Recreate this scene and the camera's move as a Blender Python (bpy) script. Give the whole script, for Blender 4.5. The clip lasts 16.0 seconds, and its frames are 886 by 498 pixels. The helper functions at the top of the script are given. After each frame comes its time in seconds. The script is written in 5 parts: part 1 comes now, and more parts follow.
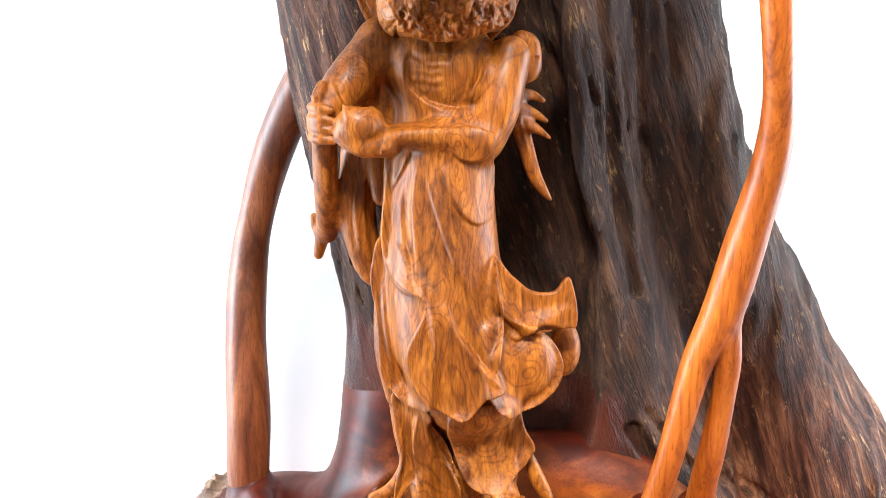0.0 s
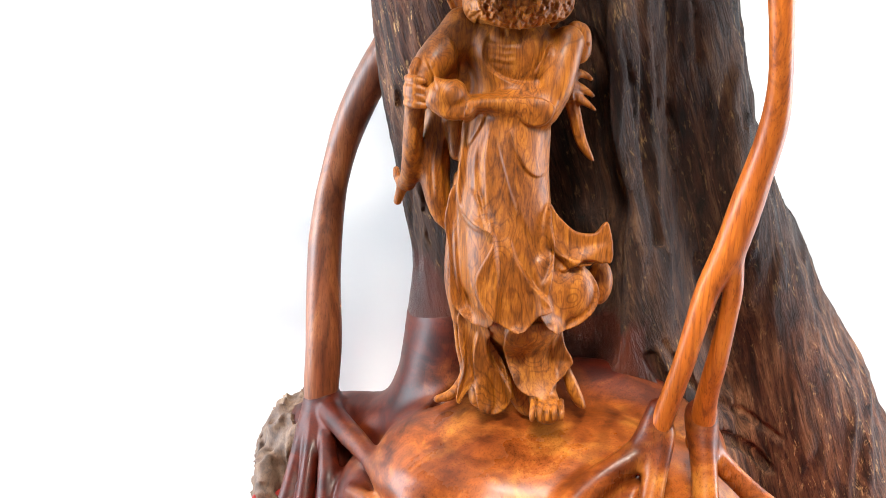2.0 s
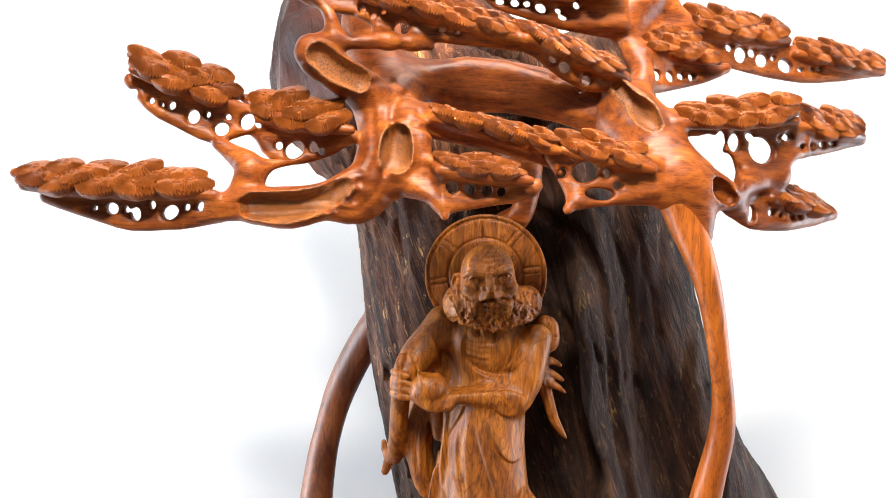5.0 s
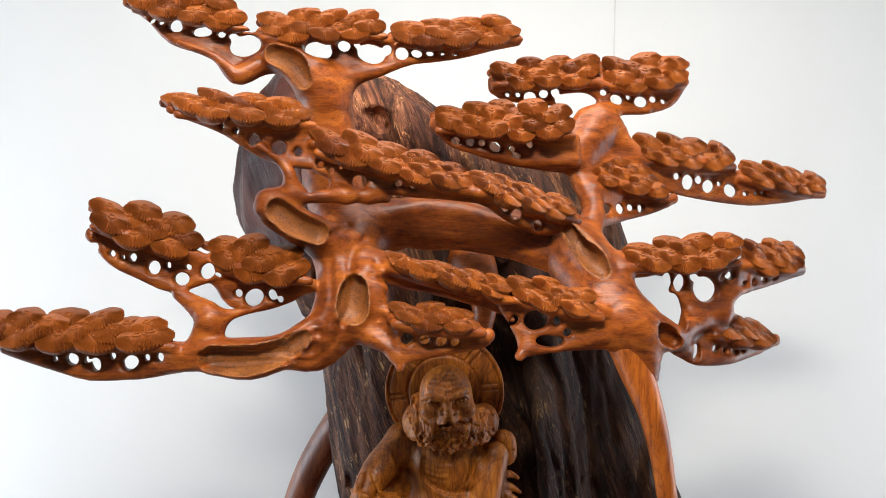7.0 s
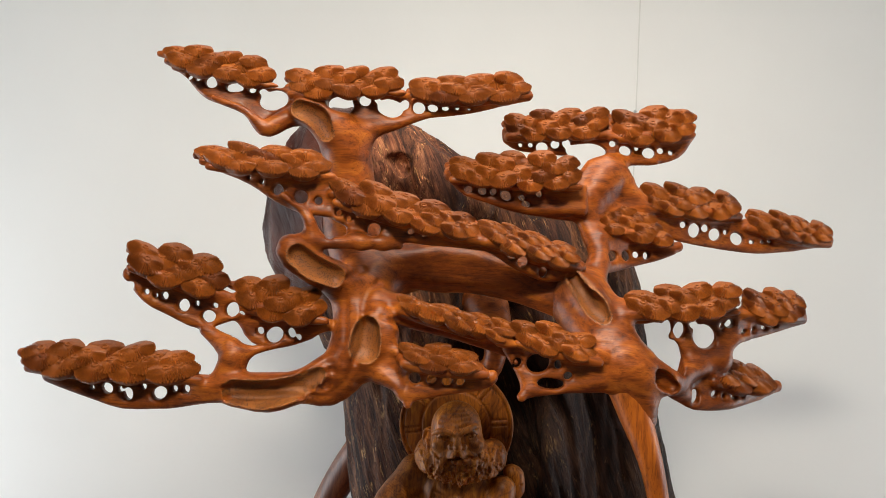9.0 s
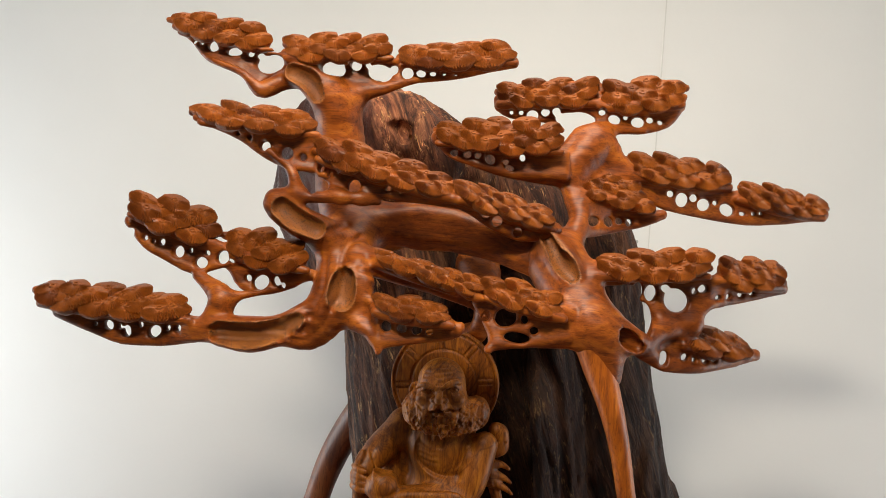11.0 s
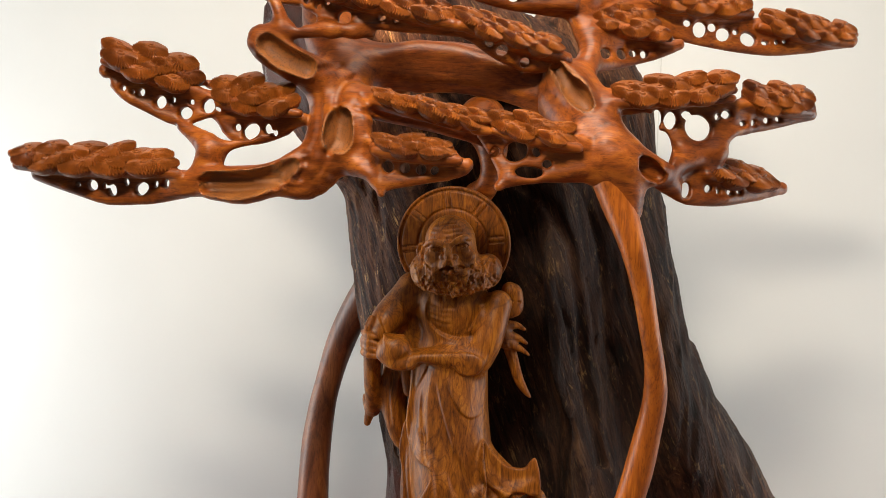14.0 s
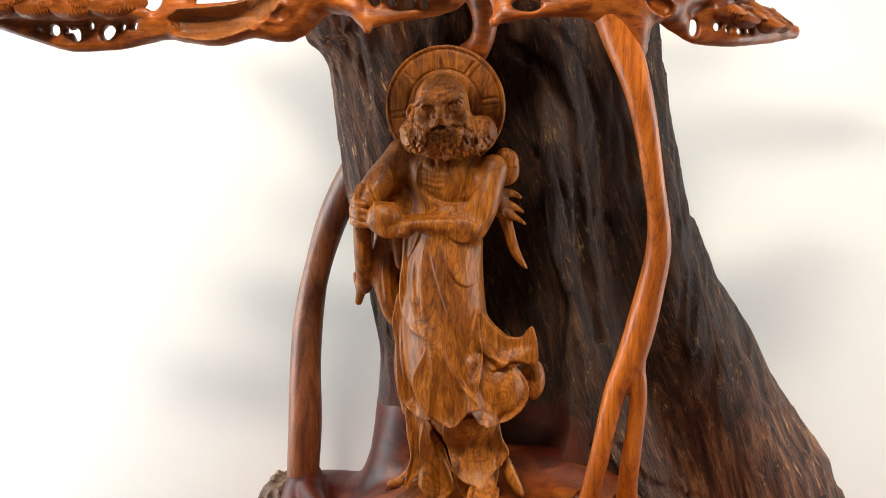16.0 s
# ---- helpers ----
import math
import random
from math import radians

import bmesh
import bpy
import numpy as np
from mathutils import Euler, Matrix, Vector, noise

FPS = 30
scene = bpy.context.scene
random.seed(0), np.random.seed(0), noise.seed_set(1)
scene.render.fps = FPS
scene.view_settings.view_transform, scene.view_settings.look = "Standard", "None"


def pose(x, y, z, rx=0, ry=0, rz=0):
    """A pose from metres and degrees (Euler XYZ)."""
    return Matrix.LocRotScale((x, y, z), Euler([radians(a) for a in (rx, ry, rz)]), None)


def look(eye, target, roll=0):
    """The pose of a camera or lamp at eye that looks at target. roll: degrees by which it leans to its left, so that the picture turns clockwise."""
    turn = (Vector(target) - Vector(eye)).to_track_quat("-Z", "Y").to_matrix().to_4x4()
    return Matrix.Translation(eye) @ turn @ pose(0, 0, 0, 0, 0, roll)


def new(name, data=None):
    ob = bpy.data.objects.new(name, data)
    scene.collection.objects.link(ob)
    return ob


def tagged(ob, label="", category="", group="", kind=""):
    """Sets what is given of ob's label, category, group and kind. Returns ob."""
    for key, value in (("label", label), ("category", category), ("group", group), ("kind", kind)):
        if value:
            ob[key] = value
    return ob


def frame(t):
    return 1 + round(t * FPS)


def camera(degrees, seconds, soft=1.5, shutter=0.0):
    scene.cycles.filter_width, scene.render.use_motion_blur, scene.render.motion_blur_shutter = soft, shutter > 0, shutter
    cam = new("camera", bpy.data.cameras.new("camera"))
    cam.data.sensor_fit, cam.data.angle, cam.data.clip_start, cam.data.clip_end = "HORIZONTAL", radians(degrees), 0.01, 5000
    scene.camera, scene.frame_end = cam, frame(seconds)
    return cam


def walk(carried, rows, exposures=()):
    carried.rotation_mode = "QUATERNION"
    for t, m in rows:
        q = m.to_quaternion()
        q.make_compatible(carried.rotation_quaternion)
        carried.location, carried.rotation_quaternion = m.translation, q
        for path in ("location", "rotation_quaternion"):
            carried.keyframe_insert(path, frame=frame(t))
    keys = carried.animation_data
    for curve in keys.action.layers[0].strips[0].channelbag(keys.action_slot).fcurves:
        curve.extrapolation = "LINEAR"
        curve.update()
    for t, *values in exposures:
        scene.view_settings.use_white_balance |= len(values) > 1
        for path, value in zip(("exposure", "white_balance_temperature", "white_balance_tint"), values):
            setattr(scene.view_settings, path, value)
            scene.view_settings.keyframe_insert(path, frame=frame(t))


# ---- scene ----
cam = camera(60.5, 16.0, soft=0.6)
PATH = [
    (0, (0.0000, 0.0000, 0.9000), (0.0161, 1.4615, 0.5625), -0.17),
    (0.5, (-0.0241, -0.0070, 0.8804), (-0.0303, 1.4481, 0.5161), -0.36),
    (1, (-0.0624, -0.0672, 0.8707), (-0.0646, 1.3802, 0.4771), 0.36),
    (1.5, (-0.0848, -0.1458, 0.8675), (-0.0786, 1.2934, 0.4447), 1.44),
    (2, (-0.0875, -0.2456, 0.9023), (-0.0890, 1.2060, 0.5240), 1.58),
    (2.5, (-0.0952, -0.2939, 0.9394), (-0.1023, 1.1750, 0.6359), 1.23),
    (3, (-0.0959, -0.3090, 0.9575), (-0.0905, 1.1690, 0.7015), 1.13),
    (3.5, (-0.0878, -0.3062, 0.9896), (-0.0734, 1.1767, 0.7636), 1.30),
    (4, (-0.0902, -0.3100, 1.0191), (-0.0755, 1.1824, 0.8688), 1.19),
    (4.5, (-0.0792, -0.3190, 1.0500), (-0.0710, 1.1790, 0.9719), 1.42),
    (4.7, (-0.0743, -0.3278, 1.0749), (-0.0797, 1.1710, 1.0151), 1.20),
    (6.8, (-0.0473, -0.3581, 1.2857), (-0.0075, 1.1411, 1.2598), 1.59),
    (7, (-0.0475, -0.3669, 1.2979), (0.0008, 1.1322, 1.2815), 1.26),
    (7.5, (-0.0553, -0.3874, 1.3292), (-0.0045, 1.1117, 1.3342), 1.17),
    (8, (-0.0550, -0.4068, 1.3383), (-0.0041, 1.0921, 1.3626), 1.37),
    (10.3, (0.1016, -0.4789, 1.3226), (-0.0412, 1.0140, 1.3463), 3.85),
    (10.5, (0.1129, -0.4845, 1.3217), (-0.0311, 1.0085, 1.3403), 3.95),
    (11, (0.1422, -0.4841, 1.2895), (-0.0168, 1.0074, 1.2874), 4.23),
    (11.5, (0.1547, -0.4754, 1.2638), (-0.0220, 1.0140, 1.2375), 3.59),
    (12, (0.1568, -0.4697, 1.2454), (-0.0100, 1.0204, 1.2008), 3.29),
    (12.5, (0.1543, -0.4558, 1.2354), (-0.0043, 1.0345, 1.1758), 3.56),
    (13, (0.1382, -0.4391, 1.2114), (-0.0233, 1.0501, 1.1337), 3.65),
    (13.5, (0.1378, -0.4288, 1.1828), (-0.0233, 1.0591, 1.0823), 2.76),
    (14, (0.1349, -0.4102, 1.1501), (-0.0205, 1.0749, 1.0077), 1.32),
    (14.5, (0.1336, -0.3909, 1.1173), (-0.0210, 1.0907, 0.9415), 0.63),
    (15, (0.1300, -0.3809, 1.0843), (-0.0178, 1.0973, 0.8767), 0.40),
    (15.5, (0.1295, -0.3770, 1.0579), (-0.0085, 1.0970, 0.8162), 0.48),
    (16, (0.1257, -0.3654, 1.0184), (-0.0038, 1.1048, 0.7502), 0.56),
]
walk(cam, [(t, look(eye, target, roll)) for t, eye, target, roll in PATH],
     [(0, 1.9, 6080, 10), (1, 1.8, 6100, 10), (2, 1.6, 6250, 10), (4, 1.6, 6200, 10), (4.7, 1.35, 6200, 10), (6.8, 0.46, 6100, 10), (7, 0.34, 6100, 10), (7.5, 0.0, 6400, 10), (8, -0.06, 6500, 10), (11, -0.07, 6800, 10), (13, 0.04, 6850, 10), (14.5, 0.33, 6950, 10), (15.2, 0.54, 6950, 10), (16, 0.78, 6950, 10)])

# ---- light ----
world = bpy.data.worlds.new("room_world")
scene.world = world
world.use_nodes = True
wn = world.node_tree.nodes
wn["Background"].inputs["Color"].default_value = (0.75, 0.85, 1.0, 1)
wn["Background"].inputs["Strength"].default_value = 0.12


def area(name, eye, target, sx, sy, watts, colour):
    lamp = bpy.data.lights.new(name, "AREA")
    lamp.shape, lamp.size, lamp.size_y, lamp.energy, lamp.color = "RECTANGLE", sx, sy, watts, colour
    ob = new(name, lamp)
    ob.matrix_world = look(eye, target)
    return ob


area("ceiling_lamp", (0.05, 0.2, 2.38), (0.08, 0.4, 0), 0.55, 0.35, 13, (1.0, 0.93, 0.82))
area("ceiling_lamp_front", (-0.2, -0.65, 2.38), (0.1, 0.8, 0.5), 0.4, 0.3, 48, (1.0, 0.92, 0.78))
# unseen fill added overhead to brighten the wall behind the carving
area("rear_wall_fill", (0.35, 0.75, 2.38), (0.35, 0.8, 0), 0.5, 0.3, 6, (1.0, 0.93, 0.82))
area("window_light_west", (-2.55, 1.18, 0.5), (0, 1.45, 0.4), 1.2, 2.0, 48, (0.85, 0.93, 1.0))
area("window_light_east", (2.95, 1.18, 0.6), (0.5, 1.45, 0.5), 1.2, 2.0, 39, (0.87, 0.94, 1.0))

# ---- materials ----
class Nodes:
    def __init__(self, name, mat=None):
        self.mat = mat or bpy.data.materials.new(name)
        self.mat.use_nodes = True
        self.tree = self.mat.node_tree
        self.bsdf = self.tree.nodes["Principled BSDF"]

    def add(self, kind, **inputs):
        node = self.tree.nodes.new(kind)
        for key, value in inputs.items():
            node.inputs[key.replace("_", " ")].default_value = value
        return node

    def link(self, a, out, b, into):
        self.tree.links.new(a.outputs[out], b.inputs[into])

    def place(self, scale, turn=(0, 0, 0)):
        tex = self.add("ShaderNodeTexCoord")
        first = self.add("ShaderNodeMapping", Rotation=[radians(a) for a in turn])
        mapping = self.add("ShaderNodeMapping", Scale=scale)
        self.link(tex, "Object", first, "Vector")
        self.link(first, "Vector", mapping, "Vector")
        return mapping

    def ramp(self, stops):
        node = self.tree.nodes.new("ShaderNodeValToRGB")
        el = node.color_ramp.elements
        while len(el) < len(stops):
            el.new(0.5)
        for e, (p, c) in zip(el, stops):
            e.position, e.color = p, (*c, 1)
        return node

    def noise(self, vec, scale, detail=4, rough=0.55, distort=0.0):
        node = self.add("ShaderNodeTexNoise", Scale=scale, Detail=detail, Roughness=rough, Distortion=distort)
        self.link(vec, 0, node, "Vector")
        return node

    def mix(self, how, fac, a, b):
        node = self.tree.nodes.new("ShaderNodeMix")
        node.data_type, node.blend_type = "RGBA", how
        for sock, v in ((0, fac), (6, a), (7, b)):
            if isinstance(v, tuple) and hasattr(v[0], "outputs"):
                self.tree.links.new(v[0].outputs[v[1]], node.inputs[sock])
            else:
                node.inputs[sock].default_value = v if not isinstance(v, tuple) else (*v, 1)
        return node

    def bump(self, *layers):
        last = None
        for node, out, strength, dist in layers:
            b = self.add("ShaderNodeBump", Strength=strength, Distance=dist)
            self.link(node, out, b, "Height")
            if last:
                self.link(last, "Normal", b, "Normal")
            last = b
        self.link(last, "Normal", self.bsdf, "Normal")


def wood(name, dark, mid, light, stretch=(30, 30, 3.2), turn=(0, 0, 0), rough=0.3, coat=0.25, bump=0.15, rings=34.0, ring_at=(5, 5, 1.1), stain=0.5, lines=0.55, pore=(300, 300, 22), swirl=0.3, shine=0.5):
    """Oiled rosewood: growth rings cut into flowing lines, long grain, darker clouds and pores."""
    n = Nodes(name)
    grain = n.noise(n.place(stretch, turn), 1.0, 7, 0.68, 0.6)
    big = n.noise(n.place((5, 5, 2.2), turn), 1.0, 4, 0.55, 0.8)
    body = n.noise(n.place(ring_at, turn), 1.0, 2, 0.4, swirl)
    many = n.tree.nodes.new("ShaderNodeMath")
    many.operation = "MULTIPLY_ADD"
    many.inputs[1].default_value = rings * 2 * math.pi
    n.link(body, "Fac", many, 0)
    n.link(grain, "Fac", many, 2)
    wave = n.tree.nodes.new("ShaderNodeMath")
    wave.operation = "SINE"
    n.link(many, 0, wave, 0)
    pores = n.noise(n.place(pore, turn), 1.0, 3, 0.6)
    base = n.ramp([(0.28, dark), (0.5, mid), (0.72, light)])
    n.link(grain, "Fac", base, "Fac")
    ring = n.ramp([(0.0, (1, 1, 1)), (0.55, (0.92, 0.88, 0.86)), (0.85, (0.5, 0.4, 0.36)), (1.0, (0.38, 0.28, 0.25))])
    n.link(wave, 0, ring, "Fac")
    one = n.mix("MULTIPLY", lines, (base, "Color"), (ring, "Color"))
    shade = n.ramp([(0.3, (0.42, 0.34, 0.32)), (0.5, (0.95, 0.93, 0.93)), (0.72, (1.2, 1.18, 1.1))])
    n.link(big, "Fac", shade, "Fac")
    two = n.mix("MULTIPLY", stain, (one, 2), (shade, "Color"))
    dots = n.ramp([(0.36, (0.4, 0.33, 0.3)), (0.47, (1, 1, 1))])
    n.link(pores, "Fac", dots, "Fac")
    three = n.mix("MULTIPLY", 0.6, (two, 2), (dots, "Color"))
    n.link(three, 2, n.bsdf, "Base Color")
    rr = n.add("ShaderNodeMapRange")
    rr.inputs["To Min"].default_value, rr.inputs["To Max"].default_value = rough - 0.08, rough + 0.18
    n.link(big, "Fac", rr, "Value")
    n.link(rr, "Result", n.bsdf, "Roughness")
    n.bsdf.inputs["Coat Weight"].default_value = coat
    n.bsdf.inputs["Coat Roughness"].default_value = 0.2
    n.bsdf.inputs["Specular IOR Level"].default_value = shine
    n.bump((grain, "Fac", bump, 0.003), (pores, "Fac", bump, 0.001))
    return n.mat


statue_wood = wood("statue_wood", (0.08, 0.021, 0.003), (0.31, 0.093, 0.008), (0.54, 0.2, 0.018), (60, 60, 11), rough=0.43, coat=0.04, rings=15, ring_at=(8, 6, 3), lines=0.55, stain=0.75, swirl=1.6, shine=0.3)
bough_wood = wood("bough_wood", (0.08, 0.016, 0.003), (0.3, 0.07, 0.008), (0.5, 0.148, 0.016), (14, 40, 44), rough=0.36, coat=0.04, rings=9, ring_at=(1.8, 5, 6), lines=0.3, stain=0.85, bump=0.3, pore=(24, 260, 260), shine=0.32)
prop_wood = wood("prop_wood", (0.2, 0.043, 0.004), (0.44, 0.11, 0.009), (0.57, 0.175, 0.018), (46, 46, 3), rough=0.36, coat=0.1, rings=12, ring_at=(9, 9, 0.8), lines=0.4, stain=0.6, shine=0.38)
prop_dark = wood("prop_dark_wood", (0.1, 0.026, 0.009), (0.24, 0.07, 0.022), (0.36, 0.135, 0.04), (30, 30, 3.5), rough=0.42, coat=0.08, rings=9, ring_at=(8, 8, 1.0), lines=0.5, stain=0.8)
base_wood = wood("base_wood", (0.06, 0.012, 0.004), (0.32, 0.078, 0.012), (0.6, 0.235, 0.036), (8, 10, 14), rough=0.22, coat=0.08, bump=0.05, rings=7, ring_at=(2.4, 2.4, 3), lines=0.4, stain=0.9, shine=0.24)
fan_wood = wood("fan_wood", (0.08, 0.017, 0.003), (0.29, 0.076, 0.009), (0.47, 0.15, 0.019), (60, 60, 60), rough=0.38, coat=0.05, rings=5, lines=0.25, stain=0.5, shine=0.42)


def vary_fans():
    n = Nodes("", fan_wood)
    info = n.add("ShaderNodeObjectInfo")
    tone = n.ramp([(0.0, (0.5, 0.42, 0.42)), (0.12, (0.8, 0.78, 0.78)), (0.6, (1, 1, 1)), (1.0, (1.2, 1.2, 1.1))])
    n.link(info, "Random", tone, "Fac")
    old = n.bsdf.inputs["Base Color"].links[0].from_socket
    m = n.mix("MULTIPLY", 1.0, (0.5, 0.5, 0.5), (tone, "Color"))
    n.tree.links.new(old, m.inputs[6])
    n.link(m, 2, n.bsdf, "Base Color")


vary_fans()


def calc(n, how, a, b):
    node = n.tree.nodes.new("ShaderNodeMath")
    node.operation = how
    for i, v in enumerate((a, b)):
        if isinstance(v, float):
            node.inputs[i].default_value = v
        else:
            n.tree.links.new(v, node.inputs[i])
    return node.outputs[0]


def tone_base():
    """Dark maroon towards the heel, stem and side roots of the base, orange in front."""
    n = Nodes("", base_wood)
    at = n.place((1, 1, 1))
    warp = n.noise(n.place((6, 6, 6)), 1.0, 5, 0.6)
    knots = n.noise(n.place((5, 5, 9)), 1.0, 3, 0.5, 2.0)
    xyz = n.tree.nodes.new("ShaderNodeSeparateXYZ")
    n.link(at, 0, xyz, 0)

    west = calc(n, "SUBTRACT", -0.36, xyz.outputs[0])
    heel = calc(n, "SUBTRACT", xyz.outputs[1], 1.52)
    stem = calc(n, "SUBTRACT", xyz.outputs[2], 0.5)
    both = calc(n, "ADD", calc(n, "MAXIMUM", calc(n, "MAXIMUM", west, stem), heel), calc(n, "MULTIPLY", warp.outputs["Fac"], 0.4))
    tone = n.ramp([(0.02, (1, 1, 1)), (0.2, (0.24, 0.1, 0.12))])
    n.tree.links.new(both, tone.inputs["Fac"])
    spot = n.ramp([(0.3, (0.3, 0.18, 0.2)), (0.42, (1, 1, 1))])
    n.link(knots, "Fac", spot, "Fac")
    sheen = n.ramp([(0.02, (0, 0, 0)), (0.14, (1, 1, 1))])
    n.tree.links.new(both, sheen.inputs["Fac"])
    gloss = n.bsdf.inputs["Roughness"].links[0].from_socket
    n.tree.links.new(calc(n, "ADD", gloss, calc(n, "MULTIPLY", sheen.outputs["Color"], 0.2)), n.bsdf.inputs["Roughness"])
    old = n.bsdf.inputs["Base Color"].links[0].from_socket
    m = n.mix("MULTIPLY", 1.0, (0.5, 0.5, 0.5), (tone, "Color"))
    n.tree.links.new(old, m.inputs[6])
    last = n.mix("MULTIPLY", 0.8, (m, 2), (spot, "Color"))
    n.link(last, 2, n.bsdf, "Base Color")


tone_base()


def bark():
    """Weathered heartwood: broken dark fissures, grey-brown and ochre flecks along the grain."""
    n = Nodes("weathered_wood")
    tilt = (0, 20, 0)
    streak = n.noise(n.place((26, 26, 2.4), tilt), 1.0, 9, 0.7, 1.4)
    wide = n.noise(n.place((3.6, 3.6, 1.5), tilt), 1.0, 4, 0.6, 1.4)
    patch = n.noise(n.place((9, 9, 3.4), tilt), 1.0, 5, 0.62, 1.0)
    fleck = n.noise(n.place((80, 80, 20), tilt), 1.0, 5, 0.7, 0.8)
    fine = n.noise(n.place((230, 230, 13), tilt), 1.0, 4, 0.65, 0.3)
    col = n.ramp([(0.34, (0.007, 0.004, 0.003)), (0.46, (0.029, 0.0125, 0.007)), (0.57, (0.068, 0.031, 0.016)), (0.7, (0.128, 0.07, 0.037))])
    n.link(streak, "Fac", col, "Fac")
    tint = n.ramp([(0.34, (0.36, 0.24, 0.24)), (0.47, (0.72, 0.59, 0.55)), (0.58, (1.0, 0.95, 0.9)), (0.7, (1.4, 1.3, 1.1))])
    n.link(wide, "Fac", tint, "Fac")
    one = n.mix("MULTIPLY", 1.0, (col, "Color"), (tint, "Color"))
    spot = n.ramp([(0.57, (0, 0, 0)), (0.66, (1, 1, 1))])
    n.link(fleck, "Fac", spot, "Fac")
    where = n.ramp([(0.42, (0, 0, 0)), (0.62, (0.8, 0.8, 0.8))])
    n.link(patch, "Fac", where, "Fac")
    amount = n.mix("MULTIPLY", 1.0, (spot, "Color"), (where, "Color"))
    part_of = n.mix("MIX", (amount, 2), (one, 2), (0.26, 0.15, 0.06))
    crack = n.ramp([(0.36, (0.12, 0.09, 0.08)), (0.47, (1, 1, 1))])
    n.link(fine, "Fac", crack, "Fac")
    two = n.mix("MULTIPLY", 0.75, (part_of, 2), (crack, "Color"))
    # the foot is worked smooth and oiled to a dark maroon
    xyz = n.tree.nodes.new("ShaderNodeSeparateXYZ")
    n.link(n.place((1, 1, 1)), 0, xyz, 0)
    ragged = n.noise(n.place((14, 14, 5)), 1.0, 6, 0.65)
    wave = calc(n, "MULTIPLY", ragged.outputs["Fac"], 0.22)
    flank = calc(n, "MULTIPLY", calc(n, "MAXIMUM", calc(n, "SUBTRACT", 0.0, xyz.outputs[0]), 0.0), 0.9)
    upper = calc(n, "SUBTRACT", calc(n, "ADD", calc(n, "ADD", wave, 0.44), flank), xyz.outputs[2])
    side = calc(n, "SUBTRACT", calc(n, "ADD", wave, 0.46), calc(n, "ADD", xyz.outputs[0], calc(n, "MULTIPLY", xyz.outputs[2], 0.3)))
    # so is the bulging lobe at the top
    lobe = calc(n, "MINIMUM", calc(n, "SUBTRACT", calc(n, "ADD", xyz.outputs[2], wave), 1.76), calc(n, "SUBTRACT", calc(n, "SUBTRACT", wave, 0.36), xyz.outputs[0]))
    oiled = n.ramp([(0.0, (0, 0, 0)), (0.035, (1, 1, 1))])
    n.tree.links.new(calc(n, "MAXIMUM", lobe, calc(n, "MINIMUM", upper, side)), oiled.inputs["Fac"])
    maroon = n.ramp([(0.3, (0.018, 0.004, 0.003)), (0.55, (0.07, 0.016, 0.008)), (0.75, (0.14, 0.034, 0.014))])
    n.link(wide, "Fac", maroon, "Fac")
    worn = n.ramp([(0.0, (1, 1, 1)), (0.2, (1.9, 1.75, 1.65)), (0.36, (2.7, 2.5, 2.4))])
    n.tree.links.new(calc(n, "SUBTRACT", calc(n, "ADD", xyz.outputs[2], wave), 1.6), worn.inputs["Fac"])
    # greyer old wood upper west; lower east has extra light put into its colour
    upper_west = calc(n, "MINIMUM", calc(n, "SUBTRACT", xyz.outputs[2], 1.0), calc(n, "SUBTRACT", -0.06, xyz.outputs[0]))
    lower_east = calc(n, "MINIMUM", calc(n, "SUBTRACT", 0.62, xyz.outputs[2]), calc(n, "SUBTRACT", xyz.outputs[0], 0.5))
    grey = n.ramp([(0.0, (1, 1, 1)), (0.22, (3.0, 3.0, 3.05))])
    n.tree.links.new(calc(n, "ADD", calc(n, "MAXIMUM", upper_west, lower_east), calc(n, "MULTIPLY", calc(n, "SUBTRACT", patch.outputs["Fac"], 0.42), 0.5)), grey.inputs["Fac"])
    lightened = n.mix("MULTIPLY", 1.0, (two, 2), (grey, "Color"))
    pale = n.mix("MULTIPLY", 1.0, (lightened, 2), (worn, "Color"))
    done = n.mix("MIX", (oiled, "Color"), (pale, 2), (maroon, "Color"))
    n.link(done, 2, n.bsdf, "Base Color")
    n.tree.links.new(calc(n, "SUBTRACT", 0.7, calc(n, "MULTIPLY", oiled.outputs["Color"], 0.42)), n.bsdf.inputs["Roughness"])
    n.bsdf.inputs["Specular IOR Level"].default_value = 0.3
    n.bump((streak, "Fac", 0.7, 0.014), (fleck, "Fac", 0.4, 0.005), (fine, "Fac", 0.6, 0.004))
    return n.mat


bark_wood = bark()
stub_wood = wood("stub_wood", (0.06, 0.035, 0.022), (0.2, 0.12, 0.075), (0.34, 0.24, 0.16), (30, 12, 30), rough=0.6, coat=0.0, bump=0.5, rings=6, lines=0.5, stain=0.8)


def plain(name, colour, rough, scale=60, amount=0.06, bump=0.05, metal=0.0):
    n = Nodes(name)
    big = n.noise(n.place((1.2, 1.2, 1.2)), 1.0, 3)
    fine = n.noise(n.place((scale, scale, scale)), 1.0, 3)
    r = n.ramp([(0.3, tuple(c * (1 - amount) for c in colour)), (0.7, tuple(min(1, c * (1 + amount)) for c in colour))])
    n.link(big, "Fac", r, "Fac")
    n.link(r, "Color", n.bsdf, "Base Color")
    n.bsdf.inputs["Roughness"].default_value = rough
    n.bsdf.inputs["Metallic"].default_value = metal
    n.bump((fine, "Fac", bump, 0.003))
    return n.mat


